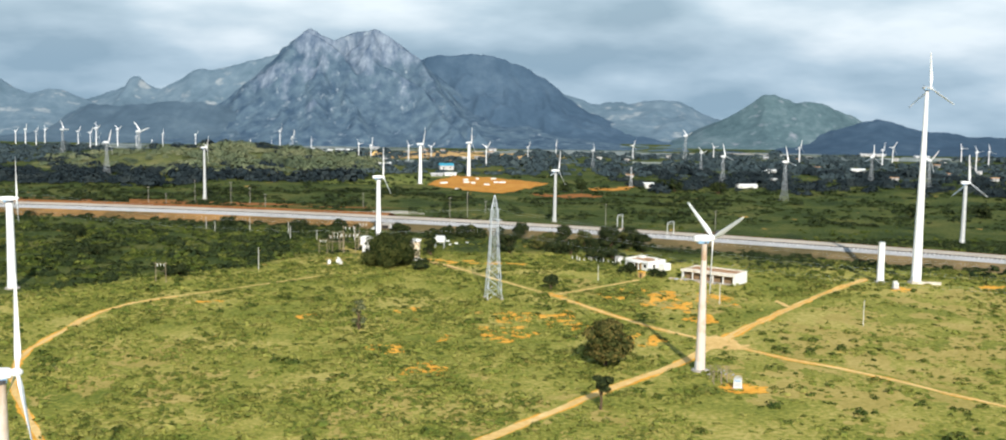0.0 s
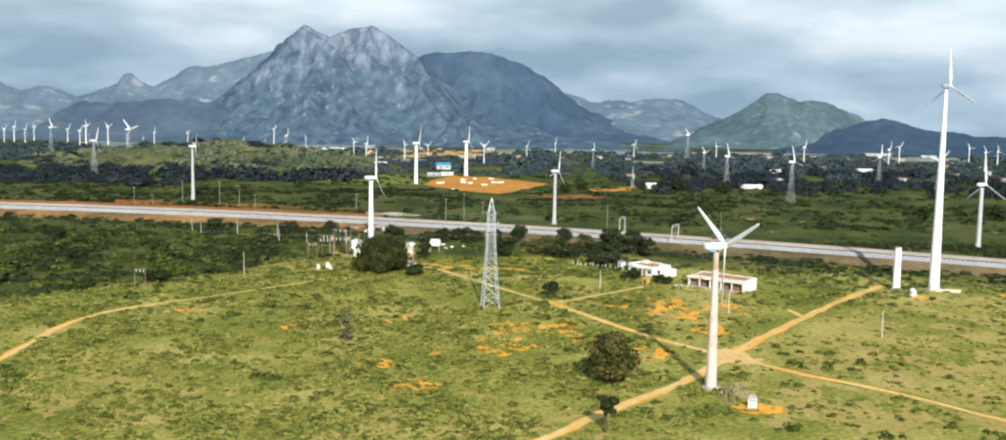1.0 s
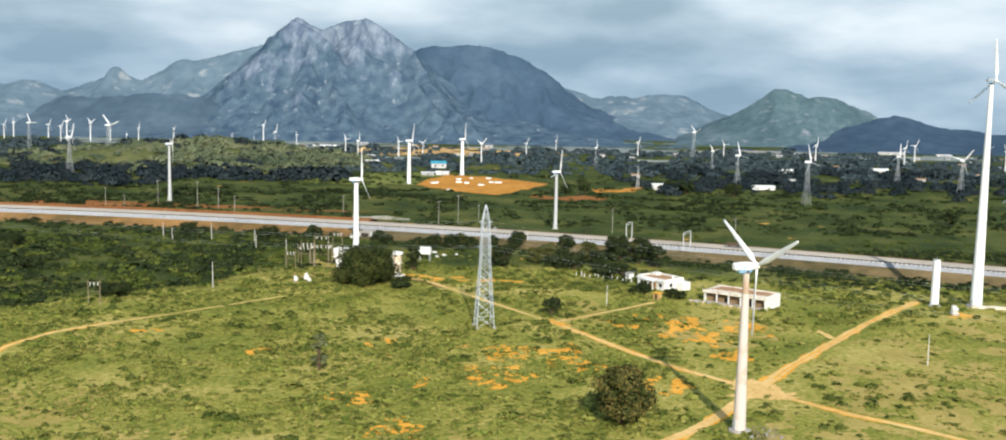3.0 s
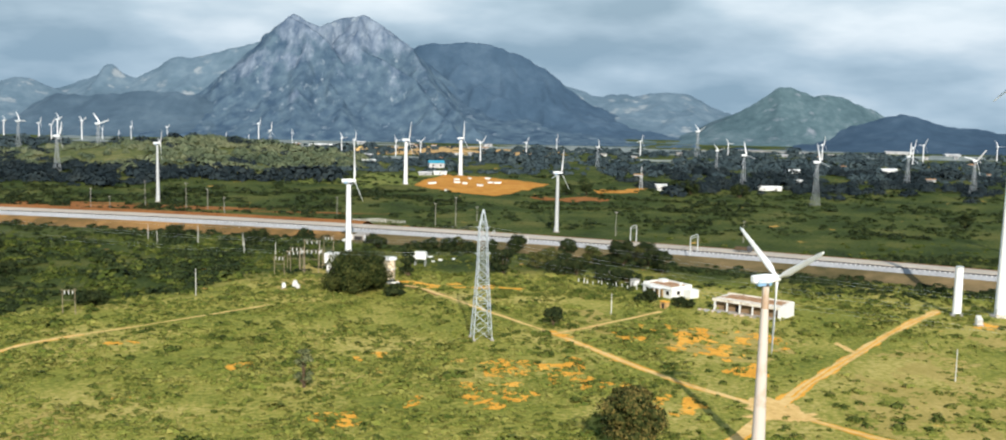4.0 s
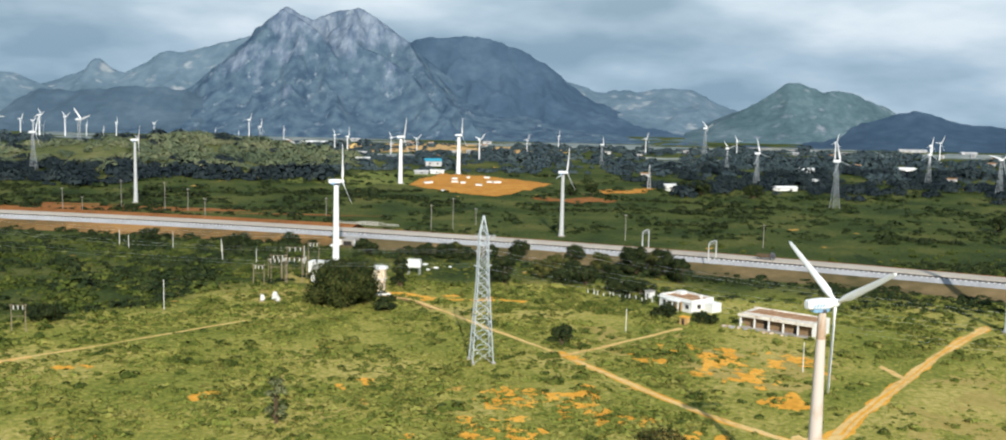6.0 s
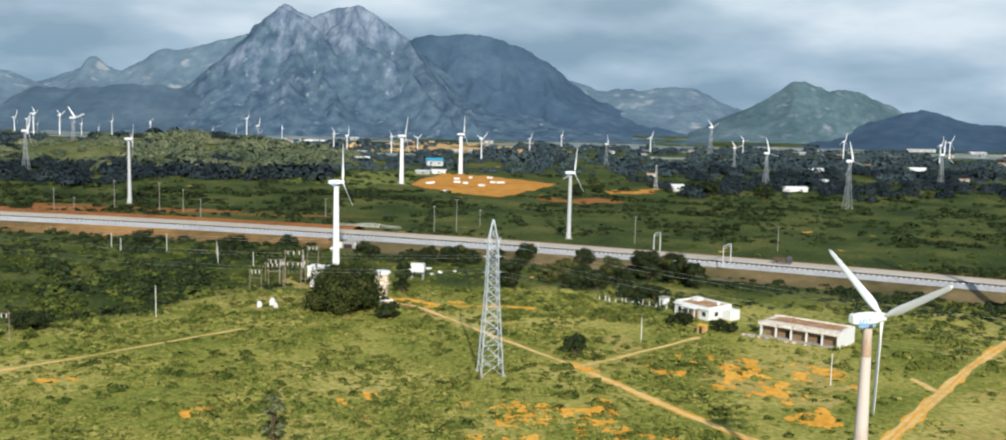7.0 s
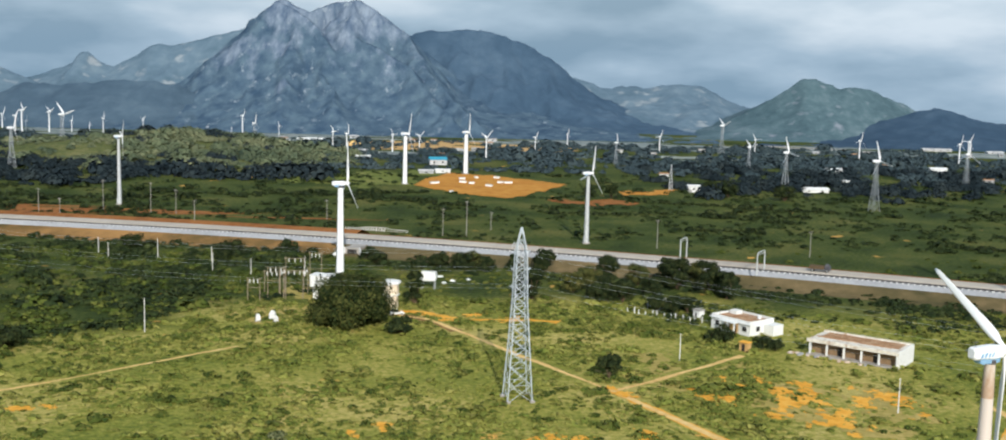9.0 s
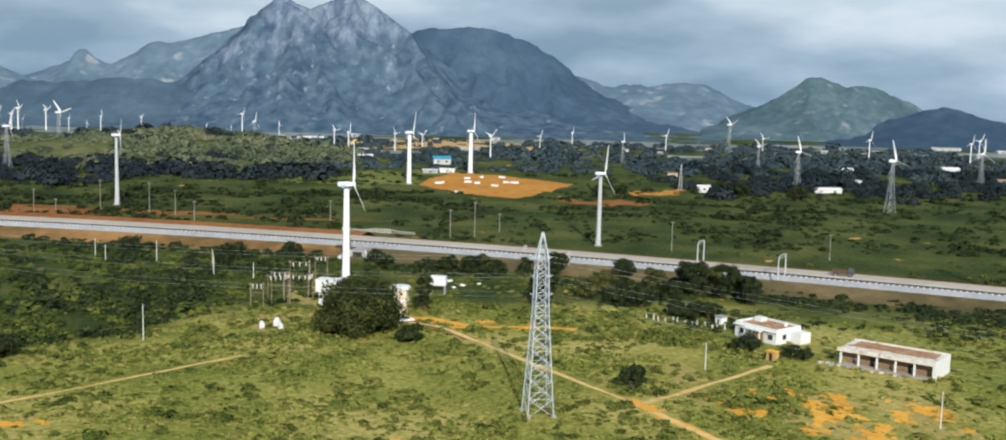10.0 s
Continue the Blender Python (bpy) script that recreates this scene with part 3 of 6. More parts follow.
def blade_mesh(R, wide=1.3, pitch=9):
    """One blade along +z from the hub, in the rotor's plane (y across, x along the axis)."""
    m = Mesh()
    secs = []
    for s, chord, thick, tw in ((0.03, 0.035, 0.035, 40), (0.09, 0.036, 0.034, 34), (0.17, 0.066, 0.024, 24), (0.26, 0.072, 0.018, 16), (0.5, 0.060, 0.011, 8), (0.75, 0.049, 0.007, 4), (0.95, 0.036, 0.004, 1), (1.0, 0.016, 0.002, 0)):
        c, t, a = chord * R * wide, thick * R, radians(tw + pitch)
        ring = []
        for k in range(10):
            q = k * math.tau / 10
            y, x = math.cos(q) * c / 2 - c * 0.12, math.sin(q) * t / 2 * (1.0 + 0.35 * math.cos(q))
            ring.append((x * math.cos(a) - y * math.sin(a), x * math.sin(a) + y * math.cos(a), s * R))
        secs.append(ring)
    return m.loft(secs)


def turbine(name, x, y, hub, R, r0, r1, phase, paint, label, lattice=False, flat_base=True, group="wind farm", detail=True, turn=0.0, pitch=9.0, bulk=1.0, shell=None):
    """A three-bladed wind turbine: hub height, rotor radius, tower radius at foot and top, rotor phase in degrees."""
    t = thing(name, x, y, 0, AXIS + turn, label, "wind turbine", group)
    top = hub - R * 0.075
    if lattice:
        half = [(0.0, hub * 0.080), (0.5, hub * 0.040), (1.0, hub * 0.018)]
        wid = lambda s: float(np.interp(s, [a for a, _ in half], [b for _, b in half]))
        levels = [0, 0.16, 0.31, 0.45, 0.57, 0.68, 0.78, 0.86, 0.93, 1.0]
        leg_w = hub * 0.0085
        corners = ((1, 1), (-1, 1), (-1, -1), (1, -1))
        for cx, cy in corners:
            part("leg", Mesh().tube([(cx * wid(s), cy * wid(s), s * top) for s in levels], leg_w * 0.5, 5), LATTICE_STEEL, t)
        br = Mesh()
        for a, b in zip(levels, levels[1:]):
            for (ax, ay), (bx, by) in zip(corners, corners[1:] + corners[:1]):
                br.bar((ax * wid(a), ay * wid(a), a * top), (bx * wid(b), by * wid(b), b * top), leg_w * 0.36)
                br.bar((bx * wid(a), by * wid(a), a * top), (ax * wid(b), ay * wid(b), b * top), leg_w * 0.36)
                br.bar((ax * wid(b), ay * wid(b), b * top), (bx * wid(b), by * wid(b), b * top), leg_w * 0.36)
        part("bracing", br, LATTICE_STEEL, t)
    else:
        n = 6
        zs = [top * i / n for i in range(n + 1)]
        seg = 28 if detail else 14
        part("tower", Mesh().tube([(0, 0, z - (0.4 if z == 0 else 0)) for z in zs], [r0 + (r1 - r0) * i / n for i in range(n + 1)], seg, False), paint, t, smooth=True)
        if detail:
            for i in (2, 4):
                rr = r0 + (r1 - r0) * i / n
                part("flange", Mesh().tube([(0, 0, zs[i] - 0.08), (0, 0, zs[i] + 0.08)], rr + 0.05, seg), paint, t)
            part("plinth", Mesh().tube([(0, 0, -0.1), (0, 0, 0.35), (0, 0, 0.42)], [r0 * 1.6, r0 * 1.6, r0 * 1.5], 24), CONCRETE, t)
            if paint is CREAM:
                part("top_section", Mesh().tube([(0, 0, top - 4.4), (0, 0, top - 0.26)], [r1 + (r0 - r1) * 4.4 / top + 0.015, r1 + 0.02], seg, False), STAINED, t, "rust-stained top of the tower", smooth=True)
            part("door", Mesh().box(-r0 - 0.06, -r0 + 0.25, -0.45, 0.45, 0.5, 2.5), STEEL, t, "grey steel door")
    L, w = R * 0.34 * bulk, R * (0.056 if detail else 0.068) * bulk
    # nacelle: tapered rounded box, its nose at the rotor
    secs = []
    for xx, a, lo, hi in ((-0.62, 0.62, -0.55, 0.75), (-0.58, 0.85, -0.8, 0.95), (0.0, 1.0, -1.0, 1.05), (0.28, 0.9, -0.85, 0.9), (0.36, 0.55, -0.5, 0.6)):
        cz, hz, hy = hub + w * (lo + hi) / 2, w * (hi - lo) / 2, w * a
        ch = 0.35
        secs.append([(xx * L, hy * p, cz + hz * q) for p, q in ((-1, -1 + ch), (-1, 1 - ch), (-1 + ch, 1), (1 - ch, 1), (1, 1 - ch), (1, -1 + ch), (1 - ch, -1), (-1 + ch, -1))])
    nac = part("nacelle", Mesh().loft(secs), shell or WHITE, t, "grey metal nacelle" if shell else "white fibreglass nacelle")
    if detail:
        for k in range(4):
            x0 = (-0.46 + 0.11 * k) * L
            part("marking_bar", Mesh().loft([[(x0, -w * 1.03, hub - w * 0.45), (x0 + 0.05 * L, -w * 1.03, hub - w * 0.45), (x0 + 0.05 * L, -w * 0.9, hub - w * 0.45), (x0, -w * 0.9, hub - w * 0.45)], [(x0 + 0.05 * L, -w * 1.03, hub + w * (0.15 + 0.1 * (k % 2))), (x0 + 0.10 * L, -w * 1.03, hub + w * (0.15 + 0.1 * (k % 2))), (x0 + 0.10 * L, -w * 0.9, hub + w * (0.15 + 0.1 * (k % 2))), (x0 + 0.05 * L, -w * 0.9, hub + w * (0.15 + 0.1 * (k % 2)))]]), BLUE, nac, "faded blue marking bar")
        part("belly", Mesh().loft([[(xx * L, p * w * a, hub + q * w) for p, q in ((-1, -0.15), (1, -0.15), (0.8, lo), (-0.8, lo))] for xx, a, lo in ((-0.42, 0.80, -1.3), (-0.36, 0.86, -1.5), (0.12, 0.86, -1.5), (0.20, 0.80, -1.35))]), BLUE, nac, "pale blue lower half of the nacelle")
        part("wind_vane", Mesh().bar((-0.5 * L, 0, hub + w * 0.8), (-0.5 * L, 0, hub + w * 1.7), 0.12).bar((-0.58 * L, 0, hub + w * 1.7), (-0.42 * L, 0, hub + w * 1.7), 0.12), DARKSTEEL, nac)
        part("yaw_ring", Mesh().tube([(0, 0, top - 0.25), (0, 0, top + 0.3)], r1 * 1.15, 20), DARKSTEEL, t)
    hx = 0.36 * L + R * 0.045
    hubp = part("hub", Mesh().tube([(hx - R * 0.045, 0, hub), (hx, 0, hub), (hx + R * 0.03, 0, hub), (hx + R * 0.055, 0, hub)], [R * 0.04, R * 0.048, R * 0.04, R * 0.012], 14), WHITE, t, smooth=True)
    bm = (blade_mesh(R, 1.22, pitch) if detail else blade_mesh(R, 1.5, 14)).data("blade", WHITE, True)
    for k in range(3):
        b = new("blade", bm)
        b.parent = t
        b.matrix_basis = pose(hx, 0, hub, phase + 120 * k, 0, 0)
    return t


turbine("wind_turbine", 49.9, 301.2, 33.8, 14.5, 1.34, 0.60, 62, CREAM, "wind turbine with a cream tower beside the dirt tracks")
turbine("wind_turbine", -71.2, 168.0, 31.4, 14.5, 1.38, 0.9, 2, CREAM, "wind turbine with a cream tower on the open grass", turn=6.0, pitch=24.0)
turbine("wind_turbine", -163.0, 397.7, 30.0, 13.5, 1.5, 1.1, 0, WHITE, "white wind turbine standing in the scrub")
turbine("wind_turbine", -54.6, 522.0, 27.5, 12.5, 1.15, 0.8, 0, WHITE, "white wind turbine behind the substation tree")
turbine("wind_turbine", 149.3, 436.0, 70.2, 12.8, 1.85, 0.58, -5, WHITE, "very tall white wind turbine on a slender tower", bulk=0.72, shell=LATTICE_STEEL)
turbine("wind_turbine", 24.4, 594.4, 25.3, 10.0, 0.9, 0.6, 10, STEEL, "grey wind turbine beyond the railway embankment")
turbine("wind_turbine", -166.4, 671.0, 28.6, 9.0, 0.98, 0.5, 40, STEEL, "grey-towered wind turbine beyond the embankment")
turbine("wind_turbine", 204.5, 540.0, 27.3, 12.5, 1.1, 0.8, -5, STEEL, "blue-grey wind turbine beyond the embankment")
turbine("wind_turbine", -54.5, 775.5, 25.5, 11.0, 1.2, 0.8, 20, WHITE, "white wind turbine at the edge of the red clearing")
turbine("wind_turbine", -25.4, 836.0, 23.0, 10.5, 1.3, 0.9, 5, WHITE, "white wind turbine behind the red clearing")

FAR = [(237, 984, 14.1), (301, 974, 13.9), (319.6, 1007, 13.6), (174, 1021, 10.7), (-15, 927, 14.3), (-60, 976, 10.6), (-77.7, 971, 11.3), (18, 995, 10.4), (43, 1048, 9.7), (106, 1017, 11.5),
       (-351, 1043, 17.7), (-360, 1054, 12.9), (-353, 1056, 9.2), (-343, 1075, 15.1), (-328, 1080, 8.6), (-312, 1072, 6.1), (-305, 1082, 10.9), (-282, 1106, 9.3), (-230, 1096, 5.8), (-210, 1089, 4.8), (-206, 1110, 13.8), (-174, 1089, 7.7), (-145, 965, 6.4), (-119, 984, 11.5), (-104, 938, 13.7),
       (383, 1025, 12.4), (363, 940, 14.9), (386, 974, 13.4), (-439, 1090, 10.9), (-431, 1092, 13.2), (-416, 1078, 11.9), (-412, 1088, 13.2), (-376, 1070, 13.0)]
far_one = turbine("wind_turbine", *FAR[0][:2], 14.0, 6.4, 0.46, 0.30, 12, WHITE, "distant white wind turbine on the plain", detail=False)
for i, (x, y, h) in enumerate(FAR[1:]):
    c = copy_thing(far_one, pose(x, y, 0, 0, 0, AXIS + (14 if x < 0 else 0) + (i * 37 % 25) - 8) @ Matrix.Scale(h / 14.0, 4))
    for b in c.children:
        if b.name.startswith("blade"):
            b.matrix_basis = Matrix.Translation(b.matrix_basis.translation) @ Matrix.Rotation(radians(17.0 * i * i % 120), 4, "X") @ Matrix.Translation(-b.matrix_basis.translation) @ b.matrix_basis
LATTICE = [(140, 784, 20.0), (163, 709, 22.8), (245, 815, 19.0), (142, 886, 15.0), (149, 1014, 20.3), (65, 910, 14.0), (-273, 905, 23.4), (-357, 980, 19.6), (-264, 804, 21.7), (-175, 999, 15.2), (268.6, 772, 20.4)]
lat_one = turbine("wind_turbine", *LATTICE[0][:2], 20.0, 8.6, 1, 1, -22, WHITE, "wind turbine on a grey steel lattice tower", lattice=True, detail=False)
for i, (x, y, h) in enumerate(LATTICE[1:]):
    c = copy_thing(lat_one, pose(x, y, 0, 0, 0, AXIS + (22 if x < 0 else 0) + (i * 37 % 21) - 8) @ Matrix.Scale(h / 20.0, 4))
    for b in c.children:
        if b.name.startswith("blade"):
            b.matrix_basis = Matrix.Translation(b.matrix_basis.translation) @ Matrix.Rotation(radians(23.0 * i * i % 120), 4, "X") @ Matrix.Translation(-b.matrix_basis.translation) @ b.matrix_basis


# ---- lattice power pylon ----
def pylon(x, y, h, turn):
    t = thing("power_pylon", x, y, 0, turn, "pale galvanised steel lattice power pylon on the grass", "pylon")
    wid = lambda s: float(np.interp(s, [0, 0.55, 0.86, 1.0], [2.45, 1.3, 1.0, 0.12]))
    lv = [0, 0.10, 0.20, 0.285, 0.36, 0.43, 0.495, 0.555, 0.61, 0.665, 0.72, 0.77, 0.815, 0.86, 0.93, 1.0]
    cs = ((1, 1), (-1, 1), (-1, -1), (1, -1))
    for cx, cy in cs:
        part("leg", Mesh().tube([(cx * wid(s), cy * wid(s), s * h) for s in lv], 0.105, 5), PYLON_STEEL, t)
        part("footing", Mesh().box(cx * 2.45 - 0.45, cx * 2.45 + 0.45, cy * 2.45 - 0.45, cy * 2.45 + 0.45, -0.2, 0.4), CONCRETE, t)
    for (ax, ay), (bx, by) in zip(cs, cs[1:] + cs[:1]):
        for a, b in zip(lv, lv[1:]):
            for p, q, w in (((ax * wid(a), ay * wid(a), a * h), (bx * wid(b), by * wid(b), b * h), 0.10), ((bx * wid(a), by * wid(a), a * h), (ax * wid(b), ay * wid(b), b * h), 0.10), ((ax * wid(b), ay * wid(b), b * h), (bx * wid(b), by * wid(b), b * h), 0.09)):
                part("brace", Mesh().bar(p, q, w), PYLON_STEEL, t)
    for s in (0.66, 0.76, 0.86):
        for side in (-1, 1):
            arm = Mesh().tube([(side * wid(s), -wid(s), s * h), (side * (wid(s) + 0.9), 0, s * h + 0.2), (side * wid(s), wid(s), s * h)], 0.07, 5)
            part("crossarm", arm, PYLON_STEEL, t)
    return t


pylon(-3.4, 393.5, 34.0, 12)


# ---- greenery ----
def clump_arrays(rng, n):
    """Unit ragged bush of leaf faces in two or three lobes, lying roughly along the surface: corners (n, 3, 3)."""
    k = rng.integers(2, 5)
    mid = np.column_stack([rng.normal(0, 0.34, (k, 2)), rng.uniform(0.0, 0.22, k)])
    rad = rng.uniform(0.45, 0.78, k)
    which = rng.integers(0, k, n)
    d = rng.normal(size=(n, 3))
    d /= np.linalg.norm(d, axis=1)[:, None]
    d[:, 2] = np.abs(d[:, 2]) * 0.95 - 0.05
    c = mid[which] + d * rad[which][:, None] * rng.uniform(0.8, 1.06, (n, 1))
    up = d + np.array((0, 0, 0.25))
    a = np.cross(up, rng.normal(size=(n, 3)))
    a /= np.linalg.norm(a, axis=1)[:, None] + 1e-6
    b = np.cross(up, a)
    b = b / (np.linalg.norm(b, axis=1)[:, None] + 1e-6) + d * rng.uniform(-0.45, 0.45, (n, 1))
    q = 1.75 / math.sqrt(n) * rng.uniform(0.7, 1.25, (n, 1))
    tri = np.stack([c - a * q - b * q * 0.5, c + a * q - b * q * 0.5, c + b * q * 1.1], 1)
    back = (np.cross(tri[:, 1] - tri[:, 0], tri[:, 2] - tri[:, 0]) * d).sum(1) < 0
    tri[back] = tri[back][:, [0, 2, 1]]
    # shading follows the lobes more than the single leaves
    soft = d * 0.8 + rng.normal(size=(n, 3)) * (0.22 if n < 100 else 0.13) + np.array((0, 0, 0.2))
    return tri, soft / np.linalg.norm(soft, axis=1)[:, None]


def scatter(name, xy, size, flat, faces, mat, label, category, seed, kind="stuff", z0=None):
    """Many small plants as one mesh: a leafy ragged dome for each place."""
    rng = np.random.default_rng(seed)
    xy, size = np.asarray(xy, float), np.asarray(size, float)
    n = len(xy)
    protos = [clump_arrays(rng, faces) for _ in range(12)]
    V, Nv = np.empty((n, faces * 3, 3), np.float32), np.empty((n, faces * 3, 3), np.float32)
    pick = rng.integers(0, 12, n)
    ang = rng.uniform(0, math.tau, n)
    for k in range(12):
        i = np.nonzero(pick == k)[0]
        p, nm = protos[k][0].reshape(-1, 3), np.repeat(protos[k][1], 3, 0)
        ca, sa = np.cos(ang[i])[:, None], np.sin(ang[i])[:, None]
        s = size[i][:, None]
        V[i, :, 0] = (p[:, 0] * ca - p[:, 1] * sa) * s + xy[i, 0][:, None]
        V[i, :, 1] = (p[:, 0] * sa + p[:, 1] * ca) * s + xy[i, 1][:, None]
        Nv[i, :, 0] = nm[:, 0] * ca - nm[:, 1] * sa
        Nv[i, :, 1] = nm[:, 0] * sa + nm[:, 1] * ca
        Nv[i, :, 2] = nm[:, 2]
        V[i, :, 2] = np.maximum((p[:, 2] + 0.05) * s * flat, -0.05) + (0 if z0 is None else np.asarray(z0)[i][:, None])
    V = V.reshape(-1, 3)
    me = bpy.data.meshes.new(name)
    me.vertices.add(len(V))
    me.vertices.foreach_set("co", V.ravel())
    F = np.arange(len(V))
    me.loops.add(len(V))
    me.loops.foreach_set("vertex_index", F)
    me.polygons.add(len(V) // 3)
    me.polygons.foreach_set("loop_start", F[::3])
    me.update()
    me.validate()
    me.shade_smooth()
    me.normals_split_custom_set_from_vertices(Nv.reshape(-1, 3))
    me.materials.append(mat)
    return tagged(new(name, me), label, category, kind=kind)


def tree(name, x, y, h, r, leaf, label, seed, trunk=0.3, lobes=16, faces=130, size=0.75, low=0.25, group=""):
    """A tree: tapered trunk, limbs, and a crown of many small leaf faces in uneven lobes."""
    rng = np.random.default_rng(seed)
    t = thing(name, x, y, 0, 0, label, "tree" if h > 2.2 else "bush", group)
    tops = []
    for _ in range(lobes):
        a, q = rng.uniform(0, math.tau), math.sqrt(rng.uniform(0, 1))
        zz = low + (1 - low) * rng.uniform(0.15, 0.92)
        shrink = math.sqrt(max(0.12, 1 - ((zz - (low + (1 - low) * 0.42)) / (0.62 * (1 - low))) ** 2))
        tops.append(np.array((math.cos(a) * q * r * 0.78 * shrink, math.sin(a) * q * r * 0.78 * shrink, zz * h)))
    w = h * trunk * 0.12
    part("trunk", Mesh().tube([(0, 0, -0.2), (0.02 * h, 0, h * low * 0.7), (0, 0.02 * h, h * 0.55)], [w * 1.3, w, w * 0.5], 8), BARK, t)
    limbs = Mesh()
    for p in tops[:7]:
        limbs.tube([(0, 0, h * low * 0.8), tuple(p * 0.55 + np.array((0, 0, h * low * 0.3))), tuple(p)], [w * 0.6, w * 0.35, w * 0.12], 5)
    part("limbs", limbs, BARK, t)
    vs = []
    core = Mesh()
    for p in tops:
        R = r * rng.uniform(0.27, 0.46)
        d = rng.normal(size=(faces, 3))
        d /= np.linalg.norm(d, axis=1)[:, None]
        d[:, 2] = np.where(d[:, 2] < -0.3, -d[:, 2], d[:, 2])
        bump = 1 + 0.22 * np.sin(d[:, 0] * 7 + p[0] * 3) * np.sin(d[:, 1] * 7 + p[1] * 3)
        c = p + d * (R * bump[:, None] * rng.uniform(0.72, 1.04, (faces, 1))) * np.array((1, 1, 0.8))
        # leaf faces lie roughly along the lobe's surface
        a = np.cross(d, rng.normal(size=(faces, 3)))
        a /= np.linalg.norm(a, axis=1)[:, None] + 1e-6
        b = np.cross(d, a) + d * rng.uniform(-0.7, 0.7, (faces, 1))
        q = size * rng.uniform(0.45, 1.0, (faces, 1))
        tri = np.stack([c - a * q * 0.5, c + a * q * 0.5, c + b * q * 0.9], 1)
        back = (np.cross(tri[:, 1] - tri[:, 0], tri[:, 2] - tri[:, 0]) * d).sum(1) < 0
        tri[back] = tri[back][:, [0, 2, 1]]
        vs.append(tri)
        k, n = [], 6
        for v in range(1, 4):
            for h6 in range(n):
                th, ph = v * math.pi / 4, h6 * math.tau / n
                k.append((p[0] + R * 0.52 * math.sin(th) * math.cos(ph), p[1] + R * 0.52 * math.sin(th) * math.sin(ph), max(0.1, p[2] + R * 0.42 * math.cos(th))))
        core.add(k, [(g * n + e, (g + 1) * n + e, (g + 1) * n + (e + 1) % n, g * n + (e + 1) % n) for g in range(2) for e in range(n)] + [tuple(range(n)), tuple(range(3 * n - 1, 2 * n - 1, -1))])
    V = np.concatenate(vs).reshape(-1, 3)
    V[:, 2] = np.maximum(V[:, 2], 0.05)
    m = Mesh()
    m.v = [tuple(p) for p in V]
    m.f = [(i, i + 1, i + 2) for i in range(0, len(V), 3)]
    m.add(core.v, core.f)
    part("crown", m, leaf, t)
    return t


tree("tree", 26.1, 304.5, 11.5, 6.8, LEAF_BIG, "broad olive-green tree beside the dirt track", 11, lobes=38, faces=330, size=0.7, low=0.06)
tree("tree", 22.0, 264.5, 7.5, 2.7, LEAF, "small dark round-headed tree on a slender trunk", 12, lobes=12, faces=150, low=0.45)
tree("tree", -43.2, 456.0, 10.2, 11.0, LEAF_SHADE, "wide dark shade tree among the white sheds", 13, lobes=52, faces=420, size=0.72, low=0.05)
tree("tree", -29.5, 481, 11.0, 3.2, LEAF, "tall dark tree beside the pale tank house", 14, lobes=16, faces=130, low=0.05)
tree("tree", -30.5, 447, 4.0, 3.2, LEAF, "low dark bush beside the path", 15, lobes=12, faces=120, low=0.05)
tree("tree", -41.5, 343, 8.6, 2.5, LEAF_GREY, "thin grey-green tree standing alone in the grass", 16, lobes=11, faces=110, size=0.5, low=0.1)
tree("tree", 16.0, 410, 5.2, 2.7, LEAF, "small round dark tree beside the path", 17, lobes=12, faces=130, low=0.12)
tree("tree", 6.9, 536.8, 6.4, 4.0, LEAF, "round dark tree below the embankment", 18, lobes=26, faces=190, size=0.6, low=0.03)
for i, (x, y, h, r, olive) in enumerate([(2, 488, 7.8, 4.4, 0), (-0, 497, 6.5, 3.2, 0), (-2, 538, 4.5, 2.2, 0), (14, 500, 5.6, 3.6, 1), (25, 517, 8.0, 3.6, 0), (19, 506, 6.2, 4.0, 1), (20, 487, 6.4, 4.2, 0), (27, 488, 6.0, 3.8, 0), (23, 490, 6.8, 3.6, 0), (34, 513, 6.0, 4.0, 1), (36, 498, 5.2, 3.6, 0), (45, 509, 8.6, 4.6, 0), (43, 514, 8.0, 3.8, 0), (53, 503, 9.0, 4.6, 0), (57, 496, 7.5, 3.8, 0), (51, 515, 7.5, 3.6, 1), (35, 478, 4.2, 2.8, 0), (39, 476, 4.4, 3.0, 0), (43, 477, 4.2, 2.6, 0), (-18, 534, 5.0, 3.6, 0), (-26, 538, 4.5, 3.2, 0), (-11, 532, 4.0, 3.0, 0), (-15, 540, 4.6, 3.0, 1)]):
    tree("tree", x, y + r * 0.6, h, r, LEAF_OLIVE if olive else LEAF, "olive leafy tree in the grove behind the houses" if olive else "dark leafy tree in the grove behind the houses", 40 + i, lobes=22, faces=190, size=0.6, low=0.04, group="grove behind the houses")

CLEARING = [(-50, 772), (-46, 800), (-34, 838), (-12, 828), (27, 793), (16, 756), (-4, 729), (-20, 733), (-42, 757)]
# low scrub over the whole plain
rng = np.random.default_rng(21)
def field(n, x0, x1, y0, y1, thin, scale=0.02, seed=0.0, keep=None):
    out = []
    while len(out) < n:
        x, y = rng.uniform(x0, x1), rng.uniform(y0, y1)
        if abs(x) > 0.50 * y + 60:
            continue
        d = noise.fractal((x * scale + seed, y * scale, seed), 0.8, 2.0, 3) * 0.5 + 0.5
        if rng.uniform() > (d - thin) * 3.0:
            continue
        if -54 < x < 30 and 722 < y < 842 and abs((x + 10) / 44) + abs((y - 784) / 62) < 1.05:
            continue
        if abs(y - rail_y(x) - 6) < 22 or (keep and not keep(x, y)):
            continue
        out.append((x, y))
    return np.array(out)
